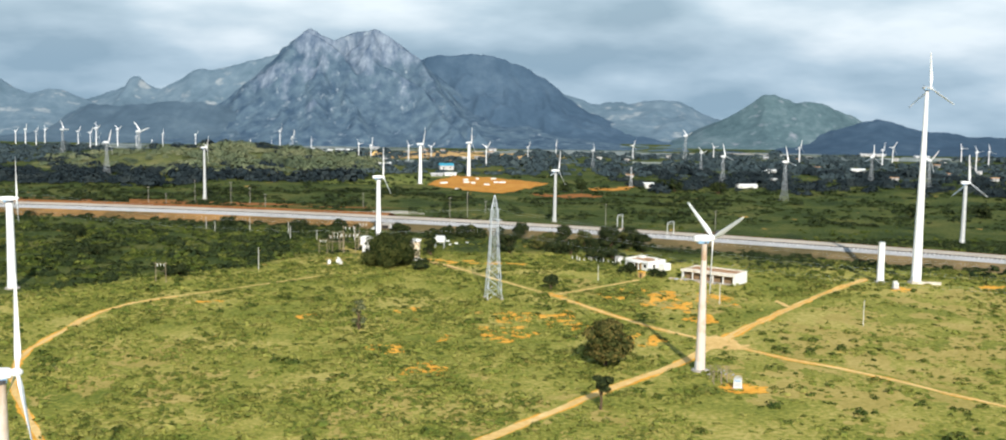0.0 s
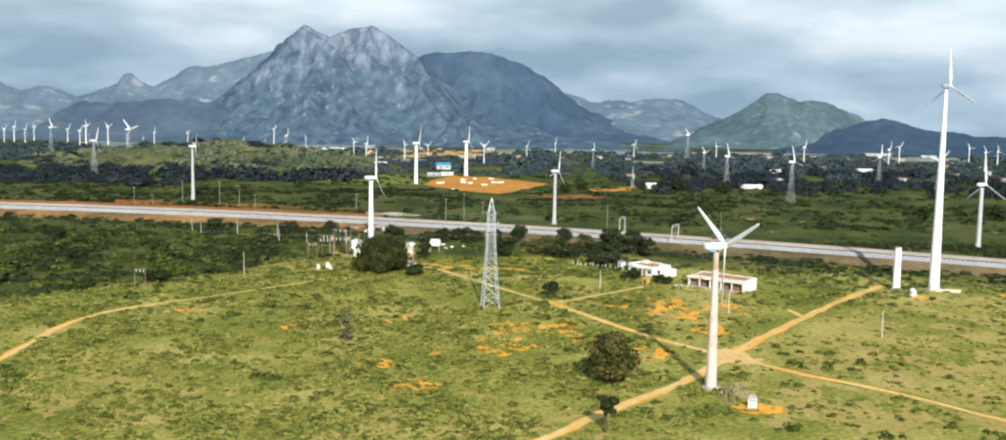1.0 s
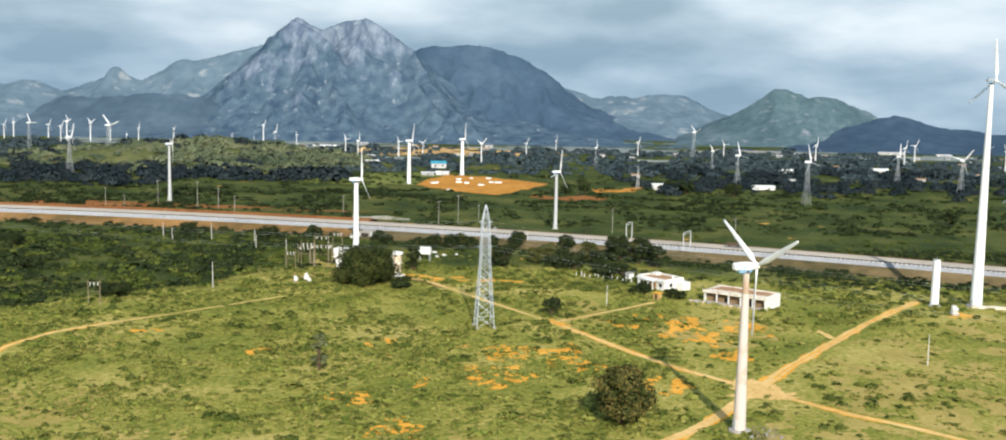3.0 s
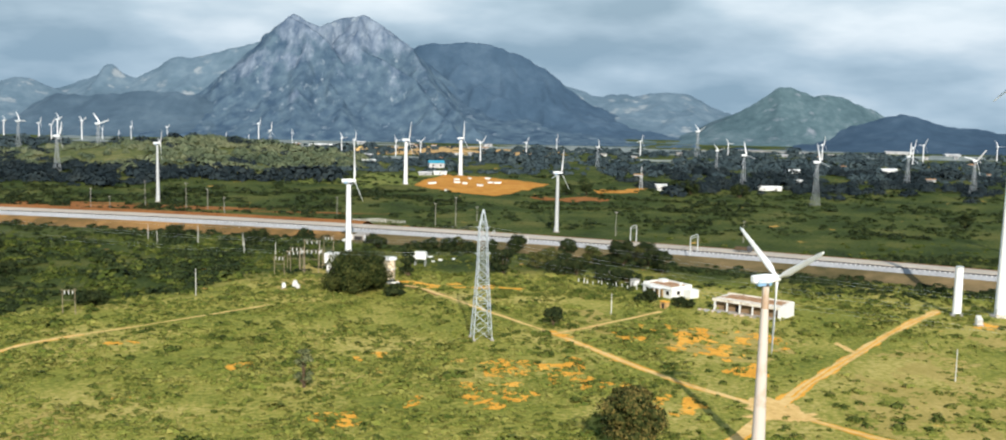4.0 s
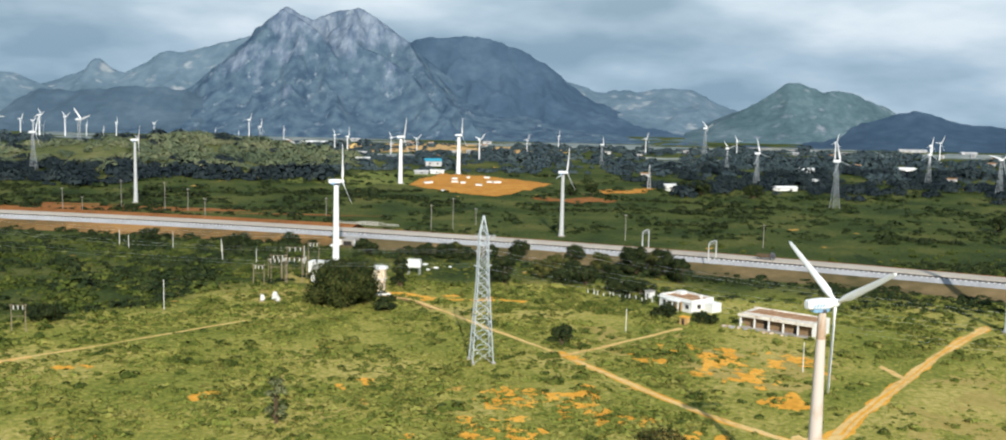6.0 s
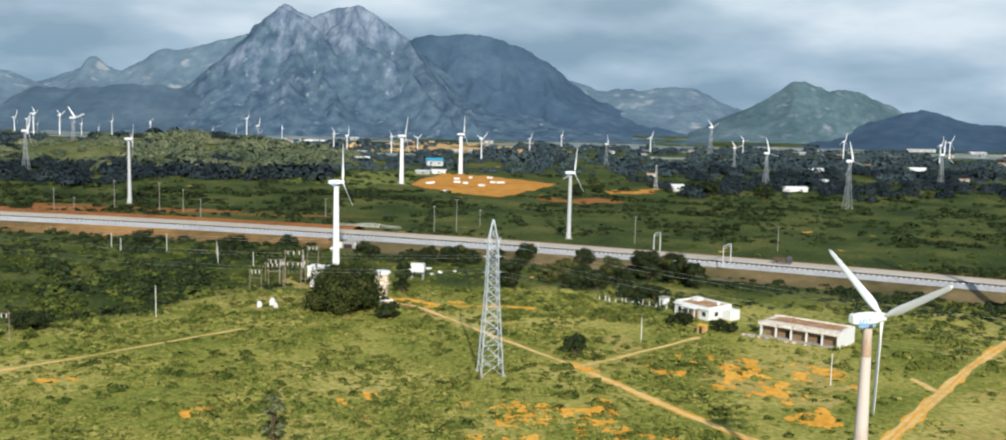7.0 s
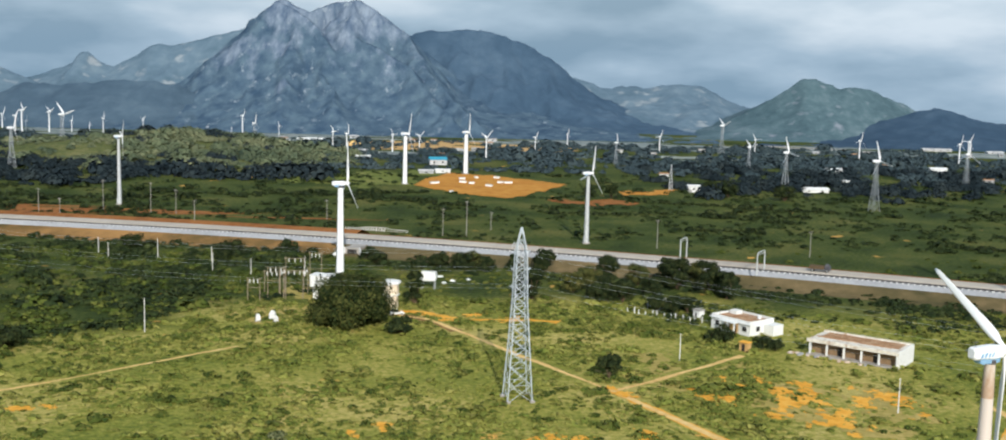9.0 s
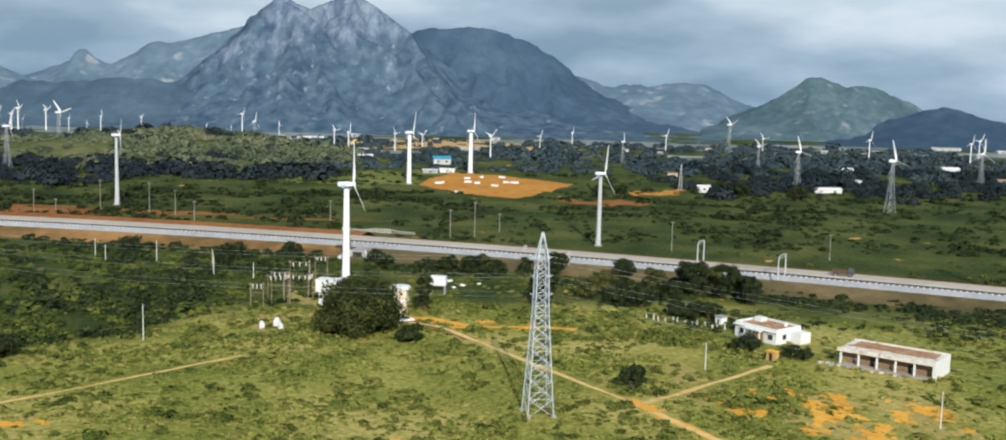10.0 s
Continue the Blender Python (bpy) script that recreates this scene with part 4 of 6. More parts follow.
def off_track(x, y):
    for line, w in ((TRACK_MAIN, 2.2), (TRACK_CROSS, 2.6), (TRACK_FAR, 2.0), (TRACK_HOUSE, 2.2), (BARE_STRIP, 2.2)):
        for (ax, ay), (bx, by) in zip(line, line[1:]):
            L2 = (bx - ax) ** 2 + (by - ay) ** 2
            t = max(0, min(1, ((x - ax) * (bx - ax) + (y - ay) * (by - ay)) / L2))
            if (x - ax - t * (bx - ax)) ** 2 + (y - ay - t * (by - ay)) ** 2 < w * w:
                return False
    return True
def open_side(x, y):
    """Thin scrub east of the tracks, fuller to the west; none past the cloud-shade line."""
    return off_track(x, y) and max(y - 1.13 * x - 562, y + 0.12 * x - 492) + 14 * noise.noise((x * 0.03, y * 0.03, 2.0)) < 0 and (x < 45 + 25 * noise.noise((x * 0.02, y * 0.02, 12.0)) or rng.uniform() < 0.22)


p = field(30000, -260, 260, 225, 520, 0.30, 0.05, 1.0, open_side)
scatter("low_scrub", p, rng.gamma(1.7, 0.21, len(p)) + 0.15, 0.62, 20, SCRUB, "low green scrub scattered over the grass", "scrub", 31)
p = field(8000, -260, 260, 225, 520, 0.36, 0.05, 1.6, open_side)
scatter("low_scrub", p, rng.gamma(2.0, 0.24, len(p)) + 0.25, 0.62, 34, SCRUB_DEEP, "dark green low scrub between the grass", "scrub", 53)
p = field(1100, -260, 260, 235, 600, 0.42, 0.014, 4.0, off_track)
scatter("thorn_bushes", p, rng.gamma(2.2, 0.30, len(p)) + 0.45, 0.8, 60, SCRUB_MID, "green thorn bushes over the plain", "bushes", 32)
# thorn thicket whose edge and dark leaves also stand in for cloud shade
p = field(3000, -300, -45, 400, 560, 0.42, 0.045, 7.0, lambda x, y: off_track(x, y) and y - 1.13 * x - 562 + 12 * noise.noise((x * 0.03, y * 0.03, 6.0)) > 0)
scatter("thorn_thicket", p, rng.gamma(2.4, 0.42, len(p)) + 0.5, 0.72, 60, SCRUB_DARK, "dark green thorn thicket below the embankment", "thicket", 33)
p = field(3200, -300, -45, 400, 560, 0.30, 0.05, 37.0, lambda x, y: off_track(x, y) and y - 1.13 * x - 562 > 0)
scatter("low_scrub", p, rng.gamma(2.4, 0.38, len(p)) + 0.3, 0.66, 44, SCRUB_MID, "fresh green scrub among the thorn thicket", "scrub", 49)
p = field(1300, 0, 250, 405, 485, 0.34, 0.03, 8.0, lambda x, y: off_track(x, y) and not (44 < x < 92 and 415 < y < 470 and x + y > 490) and (x > 44 or y > 446 + 20 * noise.noise((x * 0.04, y * 0.04, 5.0))))
scatter("thorn_thicket", p, rng.gamma(2.2, 0.28, len(p)) + 0.35, 0.66, 50, SCRUB_DEEP, "green thorn scrub around the houses", "thicket", 52)
# extra dark scrub here makes up for cloud shade on the ground
p = field(1400, 0, 250, 462, 548, 0.30, 0.03, 8.6, lambda x, y: off_track(x, y) and (x > 36 or y > 524) and not (44 < x < 92 and 415 < y < 470 and x + y > 490) and (x > 44 or y > 438 + 14 * noise.noise((x * 0.04, y * 0.04, 5.0))))
scatter("thorn_thicket", p, rng.gamma(2.2, 0.30, len(p)) + 0.4, 0.66, 50, SCRUB_DARK, "dark green thorn scrub around the houses", "thicket", 39)
p = field(2600, -420, 420, 590, 840, 0.38, 0.03, 9.0)
scatter("far_scrub", p, rng.gamma(2.4, 0.50, len(p)) + 0.4, 0.62, 36, SCRUB_DARK, "dark scrub on the plain beyond the embankment", "scrub", 34)
# tree belts: left belt and low wooded rise, right belt, far woods
def wood(name, n, x0, x1, y0, y1, seed, gap, label, number):
    """A belt of trees with a ragged edge: tall crowns among low ones."""
    p = field(n, x0, x1, y0, y1, gap, 0.03, seed, lambda x, y: y > y0 + 26 * (0.5 + noise.noise((x * 0.025, seed, 1.0))) and y < y1 - 30 * (0.5 + noise.noise((x * 0.02, seed, 4.0))))
    size = rng.gamma(3.2, 0.95, len(p)) + 0.9
    return scatter(name, p, size, 0.95, 260, LEAF_DARK, label, "woods", number)


wood("wood_west", 820, -450, -190, 728, 850, 11.0, 0.33, "dark belt of trees along the plain", 35)
wood("wood_east", 820, 75, 480, 728, 915, 13.0, 0.47, "dark belt of trees beyond the plain", 36)
p = field(230, -215, -95, 775, 835, 0.3, 0.03, 33.0)
scatter("wood_west", p, rng.gamma(3.2, 0.8, len(p)) + 0.8, 1.0, 70, LEAF_DARK, "dark trees at the foot of the rise", "woods", 47)
p = field(300, 80, 480, 840, 940, 0.42, 0.03, 23.0)
scatter("wood_east", p, rng.gamma(3.2, 0.7, len(p)) + 0.6, 0.95, 150, LEAF_FAR, "hazy grey-green trees among the dark belt", "woods", 44)
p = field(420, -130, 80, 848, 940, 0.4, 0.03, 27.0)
scatter("wood_middle", p, rng.gamma(4.0, 0.5, len(p)) + 0.6, 1.0, 70, LEAF_FAR, "hazy grey-green trees behind the clearing", "woods", 45)
p = field(420, -340, -70, 612, 735, 0.40, 0.03, 29.0)
scatter("far_thicket", p, rng.gamma(3.0, 0.42, len(p)) + 0.5, 0.8, 60, LEAF, "dark thicket beyond the embankment", "thicket", 46)
p = field(420, 20, 360, 585, 735, 0.40, 0.03, 39.0)
scatter("far_thicket", p, rng.gamma(3.0, 0.36, len(p)) + 0.4, 0.8, 50, SCRUB_DARK, "dark thorn scrub on the plain beyond the embankment", "thicket", 50)
tp, rt2 = [], random.Random(77)
while len(tp) < 1100:
    x = rt2.uniform(-330, 270)
    y = rail_y(x) - rt2.uniform(9, 30)
    if noise.noise((x * 0.05, y * 0.05, 3.1)) > -0.1 and not (-64 < x < -44):
        tp.append((x, y))
scatter("embankment_scrub", tp, rng.gamma(2.6, 0.36, len(tp)) + 0.4, 0.8, 50, SCRUB_DARK, "dark scrub along the foot of the embankment", "scrub", 51)
# hedgerows across the plain beyond the embankment
hp, rh = [], random.Random(61)
for k in range(26):
    x, y, a = rh.uniform(-260, 300), rh.uniform(600, 735), rh.gauss(-0.15, 0.25)
    for i in range(rh.randint(10, 34)):
        u = i * 1.7 + rh.uniform(-0.8, 0.8)
        q = (x + u * math.cos(a), y + u * math.sin(a) + rh.gauss(0, 1.6))
        if abs(q[1] - rail_y(q[0]) - 6) > 24:
            hp.append(q)
scatter("hedgerow", hp, rng.gamma(3.0, 0.42, len(hp)) + 0.5, 0.85, 60, LEAF, "dark hedgerows across the plain", "hedgerow", 43)
p = field(2900, -620, 620, 880, 1072, 0.36, 0.012, 15.0)
scatter("wood_far", p, rng.gamma(3.0, 0.8, len(p)) + 1.0, 0.75, 70, LEAF_FAR, "hazy far scattered woods before the mountains", "woods", 37)


# ---- wooded rise beyond the plain ----
def rise(x, y):
    q = ((x + 215) / 135) ** 2 + ((y - 905) / 95) ** 2
    return max(0.0, 1 - q) ** 1.3 * 9.5 + 4.5 * math.exp(-((x + 200) / 45) ** 2 - ((y - 930) / 40) ** 2) * max(0.0, 1 - q) - 0.1


sheet("wooded_rise", 60, 50, -355, -75, 805, 1005, RISE_GRASS, rise, "low grassy rise with scattered trees", "hill")
pts = []
while len(pts) < 900:
    x, y = rng.uniform(-350, -80), rng.uniform(808, 1000)
    if rise(x, y) > 0.5 and rng.uniform() < 0.25 + 0.8 * noise.noise((x * 0.03, y * 0.03, 4.2)) + (0.5 if x > -185 else 0) + (0.4 if y < 845 else 0):
        pts.append((x, y))
scatter("wood_rise", pts, rng.gamma(3.0, 0.75, len(pts)) + 0.7, 0.8, 170, LEAF_RISE, "olive trees and scrub over the low rise", "woods", 38, z0=[rise(x, y) for x, y in pts])

pts = []
while len(pts) < 90:
    x, y = rng.uniform(-345, -100), rng.uniform(812, 960)
    if rise(x, y) > 0.4 and noise.noise((x * 0.05, y * 0.05, 5.5)) > 0.08:
        pts.append((x, y))
scatter("wood_rise", pts, rng.gamma(4.0, 0.75, len(pts)) + 1.0, 0.9, 220, LEAF_DARK, "dark trees in clumps over the low rise", "woods", 54, z0=[rise(x, y) - 0.1 for x, y in pts])
pts = []
while len(pts) < 230:
    x, y = rng.uniform(-228, -100), rng.uniform(815, 960)
    if rise(x, y) > 0.4 and noise.noise((x * 0.04, y * 0.04, 8.8)) > -0.12:
        pts.append((x, y))
scatter("wood_rise", pts, rng.gamma(4.0, 0.85, len(pts)) + 1.2, 0.85, 220, LEAF_RISE, "olive-green woods over the crest of the low rise", "woods", 48, z0=[rise(x, y) - 0.1 for x, y in pts])


# ---- bare soil ----
def soil(name, x, y, rx, ry, count, seed, mat, label, z=0.05, blob=0.32):
    """Ragged patches of bare earth round a place, laid thin on the ground."""
    r = random.Random(seed)
    m = Mesh()
    for k in range(count):
        cx, cy = x + r.gauss(0, 0.5) * rx, y + r.gauss(0, 0.5) * ry
        a, b = rx * blob * r.uniform(0.25, 1.1), ry * blob * r.uniform(0.25, 1.1)
        n = 22
        ph = r.uniform(0, 9)
        ring = [(cx + math.cos(i * math.tau / n) * a * q, cy + math.sin(i * math.tau / n) * b * q, z + 0.004 * k) for i in range(n)
                for q in [1 + 0.9 * noise.noise((math.cos(i * math.tau / n) * 2.2 + ph, math.sin(i * math.tau / n) * 2.2, seed)) + r.uniform(-0.22, 0.22)]]
        m.add(ring, [tuple(range(n))])
    return tagged(part(name, m, mat), label, "bare soil", kind="stuff")


def eroded(name, label, mat, inside, x0, x1, y0, y1, z, cell=0.42, seed=0.0):
    """Bare earth showing through the grass: small ragged cells wherever inside(x, y) says so."""
    m = Mesh()
    nx, ny = int((x1 - x0) / cell) + 1, int((y1 - y0) / cell) + 1
    used, r = {}, random.Random(int(seed * 10) + 5)
    def corner(i, j):
        if (i, j) not in used:
            used[i, j] = len(m.v)
            m.v.append((x0 + (i + r.uniform(-0.3, 0.3)) * cell, y0 + (j + r.uniform(-0.3, 0.3)) * cell, z))
        return used[i, j]
    for j in range(ny):
        for i in range(nx):
            if inside(x0 + (i + 0.5) * cell, y0 + (j + 0.5) * cell):
                m.f.append((corner(i, j), corner(i + 1, j), corner(i + 1, j + 1), corner(i, j + 1)))
    return tagged(part(name, m, mat), label, "bare soil", kind="stuff")


def scraps(x, y, rx, ry, share, seed, label, mat=SOIL, z=0.05, cell=0.42, grain=1.0):
    """Winding scraps of bare soil, densest in the middle of an ellipse; share: how much of it is bare."""
    def inside(px, py):
        q = ((px - x) / rx) ** 2 + ((py - y) / ry) ** 2
        if q > 1 or not off_track(px, py):
            return False
        n = noise.fractal((px * 0.20 * grain + seed, py * 0.16 * grain, seed * 1.3), 0.75, 2.1, 4)
        return n - 0.45 * q * q > 0.33 - share
    return eroded("bare_soil", label, mat, inside, x - rx, x + rx, y - ry, y + ry, z, cell, seed)


for i, (x, y, rx, ry, c) in enumerate([(4.7, 363, 10, 10, 0.36), (16.5, 366.5, 8, 10, 0.33), (0.5, 341, 11, 12, 0.37), (19.5, 350, 8, 10, 0.35), (-58, 357, 5, 7, 0.34), (-31, 321, 6, 8, 0.32), (-16, 332, 5, 7, 0.28), (40, 335.5, 6, 9, 0.38), (47, 400, 16, 16, 0.30), (54, 380, 9, 10, 0.26), (62, 366, 8, 8, 0.22), (66, 397, 16, 12, 0.32), (-75, 330, 5, 7, 0.22),
                                       (-29, 371, 5, 6, 0.18), (-12, 466, 14, 6, 0.30), (2, 463.5, 8, 4, 0.30), (-94, 380, 5, 6, 0.26), (175, 425, 9, 8, 0.30), (138, 421, 6, 6, 0.40), (-20, 298, 8, 9, 0.16), (29, 352, 7, 8, 0.2)]):
    scraps(x, y, rx, ry, c, 3.7 * i + 1.0, "scraps of bare orange soil showing through the grass", z=0.05 + 0.0015 * i)
for i, (x, y, rx, ry, c) in enumerate([(118, 345, 44, 52, 0.36), (88, 290, 34, 44, 0.34), (165, 400, 40, 36, 0.34), (-50, 496, 17, 22, 0.44), (-66, 468, 12, 14, 0.40), (32, 418, 20, 16, 0.30), (60, 392, 24, 22, 0.34), (-90, 290, 34, 40, 0.20), (-10, 262, 40, 36, 0.22)]):
    scraps(x, y, rx, ry, c, 5.3 * i + 2.0, "patches of dry yellow grass", DRYGRASS, 0.02 + 0.002 * i, 0.8, 0.55)
soil("bare_soil", 56.5, 284.5, 7.5, 6, 14, 171, SOIL, "trodden orange soil round the kiosk", 0.11, 0.38)
soil("bare_soil", 17, 399.5, 3.5, 5, 8, 173, SOIL, "bare orange soil where the paths meet", 0.12, 0.35)


def within(outline, x, y):
    """Whether the place lies inside the outline."""
    odd = False
    for (ax, ay), (bx, by) in zip(outline, outline[1:] + outline[:1]):
        if (ay > y) != (by > y) and x < ax + (bx - ax) * (y - ay) / (by - ay):
            odd = not odd
    return odd


def cleared(outline, mat, label, z, seed, waver=5.0):
    xs, ys = [p[0] for p in outline], [p[1] for p in outline]
    wave = lambda x, y, k: waver * noise.fractal((x * 0.09, y * 0.05, seed + k), 0.9, 2.0, 3)
    return eroded("cleared_field", label, mat, lambda x, y: within(outline, x + wave(x, y, 0), y + 2 * wave(x, y, 7)), min(xs) - 6, max(xs) + 6, min(ys) - 9, max(ys) + 9, z, 0.9, seed)


cleared(CLEARING, CLEARED, "large cleared field of orange earth", 0.16, 1.5, 3.0)
cleared([(-122, 782), (-72, 834), (-54, 844), (-40, 838), (-48, 800), (-52, 770), (-84, 762)], MEADOW, "light green meadow beside the orange clearing", 0.10, 4.5, 7.0)
cleared([(53, 764), (82, 780), (78, 757), (52, 744)], CLEARED, "strip of cleared orange earth beyond the plain", 0.17, 2.5)
cleared([(13, 722), (36, 724), (60, 730), (58, 716), (34, 708), (16, 712)], RED, "patch of dark red earth among the far bushes", 0.18, 3.5)
soil("sand_field", -60, 1030, 90, 36, 14, 152, OCHRE, "dry pale field before the mountains", 0.06, 0.5)
soil("red_strip", -200, 652, 90, 10, 14, 153, RED, "strip of red earth along the embankment", 0.06, 0.5)
soil("quarry_floor", 190, 1090, 60, 16, 8, 154, CONCRETE, "pale quarry ground at the hill's foot", 0.06, 0.5)


# ---- houses and sheds ----
def box_part(name, mat, parent, x0, x1, y0, y1, z0, z1, label=""):
    return part(name, Mesh().box(x0, x1, y0, y1, z0, z1), mat, parent, label)


def window(parent, x, z, w, h, y=0.0, side=False):
    """A dark window with a pale frame and sill on the front (y) or on a side wall (x)."""
    if side:
        f = box_part("window", LIME, parent, x, x + 0.07, y - w / 2 - 0.1, y + w / 2 + 0.1, z - 0.1, z + h + 0.1)
        box_part("pane", SHADE, f, x + 0.03, x + 0.10, y - w / 2, y + w / 2, z, z + h)
        box_part("sunshade", LIME, f, x, x + 0.45, y - w / 2 - 0.2, y + w / 2 + 0.2, z + h + 0.12, z + h + 0.22)
    else:
        f = box_part("window", LIME, parent, x - w / 2 - 0.1, x + w / 2 + 0.1, y - 0.07, y, z - 0.1, z + h + 0.1)
        box_part("pane", SHADE, f, x - w / 2, x + w / 2, y - 0.10, y - 0.03, z, z + h)
        box_part("sunshade", LIME, f, x - w / 2 - 0.2, x + w / 2 + 0.2, y - 0.45, y, z + h + 0.12, z + h + 0.22)


def house():
    """Flat-roofed white house: main block, porch, parapets, roof hut and tank."""
    t = thing("house", 46.5, 462.0, 0, -52, "white limewashed flat-roofed house with an ochre porch", "house")
    W, D, H = 12.4, 9.0, 3.1
    box_part("wall", LIME, t, 0, W, 0, D, -0.1, H)
    box_part("roof", ROOF, t, 0.3, W - 0.3, 0.3, D - 0.3, H + 0.003, H + 0.06, "brown stained flat roof")
    for n, a in (("parapet", (0, W, 0, 0.25)), ("parapet", (0, W, D - 0.25, D)), ("parapet", (0, 0.25, 0.25, D - 0.25)), ("parapet", (W - 0.25, W, 0.25, D - 0.25))):
        box_part(n, LIME, t, *a, H + 0.002, H + 0.55)
    box_part("cornice", LIME, t, -0.35, W + 0.35, -0.5, -0.003, H - 0.25, H - 0.05)
    p = box_part("porch", OCHRE, t, 4.2, 8.8, -0.04, -0.005, 0.0, 2.6, "ochre porch wall")
    for x in (4.2, 6.5, 8.7):
        box_part("pillar", LIME, t, x - 0.14, x + 0.14, -1.7, -1.42, -0.1, 2.75)
    box_part("porch_roof", LIME, t, 3.9, 9.0, -1.9, -0.55, 2.75, 2.98)
    box_part("door", SHADE, p, 5.0, 6.0, -0.08, -0.042, 0, 2.1)
    box_part("door", BARK, p, 7.2, 8.2, -0.08, -0.042, 0, 2.1)
    window(t, 2.1, 1.0, 1.3, 1.2)
    window(t, 10.8, 1.0, 1.3, 1.2)
    window(t, W, 1.0, 1.3, 1.2, 3.0, True)
    window(t, W, 1.0, 1.3, 1.2, 6.6, True)
    box_part("annexe", LIME, t, W + 0.002, W + 3.0, 5.2, D, -0.1, 2.6)
    box_part("roof_hut", LIME, t, 1.0, 3.2, 5.6, 7.8, H + 0.06, H + 1.0)
    part("water_tank", Mesh().tube([(9.6, 6.8, H + 0.06), (9.6, 6.8, H + 0.85), (9.6, 6.8, H + 1.0)], [0.5, 0.5, 0.2], 14), LIME, t, "white roof tank")
    return t


def long_building():
    """Long white building with an open pillared front and a stained flat roof."""
    t = thing("long_building", 64.6, 436.2, 0, -37, "long white building with an open pillared front", "building")
    W, D, H = 21.0, 9.5, 3.5
    box_part("back_wall", OLDLIME, t, 0, W - 0.3, D - 0.3, D, -0.1, H)
    box_part("inner_wall", ARCADE_WALL, t, 0, W - 0.3, 1.5, 1.75, -0.1, H - 0.3, "brown inner wall with the arcade's shade in its colour")
    box_part("end_wall", LIME, t, W - 0.3, W, 0, D, -0.1, H + 0.55)
    box_part("end_wall", LIME, t, -0.3, -0.002, 1.5, D, -0.1, H)
    box_part("roof_slab", OLDLIME, t, -0.3, W - 0.302, -0.2, D, H + 0.002, H + 0.22, "rust-stained flat roof")
    box_part("fascia", OLDLIME, t, -0.5, W - 0.302, -0.5, -0.203, H - 0.45, H + 0.35, "cream painted roof edge")
    box_part("parapet", OLDLIME, t, -0.3, W - 0.302, D - 0.25, D, H + 0.222, H + 0.6)
    box_part("roof_beam", ROOF, t, 0.5, W - 3, 3.0, 3.3, H + 0.222, H + 0.42)
    box_part("roof_deck", ROOF, t, 1.2, W - 1.6, 3.4, D - 0.5, H + 0.222, H + 0.27, "brown weathered roof deck")
    for k in range(6):
        x = 0.0 + k * 4.05
        box_part("pillar", LIME, t, x, x + 0.38, -0.2, 0.18, -0.1, H - 0.45)
    for x in (6.2, 14.6):
        box_part("doorway", SHADE, t, x, x + 1.1, 1.42, 1.497, 0, 2.2, "dark plate in place of a shaded doorway")
    box_part("plinth", CONCRETE, t, -0.4, W - 0.35, -0.7, 1.48, -0.1, 0.3)
    r = random.Random(8)
    for k in range(22):
        x, y = r.uniform(-3.8, 3.0) if k < 12 else r.uniform(3.0, W - 5), r.uniform(-2.6, -1.2)
        b = thing("rubble_block", *(t.matrix_world @ Vector((x, y, 0))).xy, 0, r.uniform(0, 90), "pale broken masonry lying before the building", "rubble", "rubble by the building")
        s = r.uniform(0.3, 0.75)
        part("block", Mesh().loft([[(-s, -s * 0.6, -0.1), (s, -s * 0.5, -0.1), (s * 0.9, s * 0.6, -0.1), (-s * 0.8, s * 0.5, -0.1)], [(-s * 0.7, -s * 0.4, s * 0.5), (s * 0.8, -s * 0.3, s * 0.7), (s * 0.6, s * 0.4, s * 0.55), (-s * 0.6, s * 0.4, s * 0.6)]]), PITCHING if k % 2 else STAINED, b)
    return t


house()
long_building()


def outhouse(x, y, turn, w, d, h, label):
    t = thing("outhouse", x, y, 0, turn, label, "shed")
    box_part("wall", LIME, t, 0, w, 0, d, -0.1, h)
    box_part("roof", CONCRETE, t, -0.25, w + 0.25, -0.25, d + 0.25, h + 0.002, h + 0.2)
    box_part("door", SHADE, t, w * 0.35, w * 0.6, -0.05, -0.003, 0, min(2.0, h * 0.75))
    return t


outhouse(43.5, 472.0, -52, 2.0, 2.0, 2.3, "small white outhouse behind the white house")
outhouse(33.0, 484.0, -40, 4.0, 3.0, 2.6, "small white hut under the grove")

# white tank houses of the substation
t = thing("tank_house", -57.5, 485.5, 0, -14, "white tank house with an overhanging upper tank", "tank house")
box_part("base", LIME, t, 0.3, 3.4, 0, 3.4, -0.1, 3.4)
box_part("upper_tank", LIME, t, -0.4, 5.2, -0.4, 3.8, 3.402, 6.4)
box_part("roof", LIME, t, -0.55, 5.35, -0.55, 3.95, 6.402, 6.6)
box_part("doorway", SHADE, t, 1.6, 2.6, -0.05, -0.003, 0, 2.0)
box_part("shed", LIME, t, 3.402, 5.0, 0.6, 3.4, -0.1, 2.2)
t = thing("tank_house", -35.4, 476.5, 0, -10, "cream tower with a six-sided white roof slab", "tank house")
part("lower_wall", Mesh().tube([(0, 0, -0.1), (0, 0, 3.4)], 2.0, 6), CREAMWALL, t)
part("ledge", Mesh().tube([(0, 0, 3.402), (0, 0, 3.7)], 2.4, 6), LIME, t)
part("upper_wall", Mesh().tube([(0, 0, 3.702), (0, 0, 6.5)], 2.1, 6), CREAMWALL, t)
part("roof_slab", Mesh().tube([(0, 0, 6.502), (0, 0, 6.9), (0, 0, 7.3)], [2.75, 2.75, 2.3], 6), LIME, t)
box_part("window", SHADE, t, -0.5, 0.5, -1.85, -1.72, 4.4, 5.5)
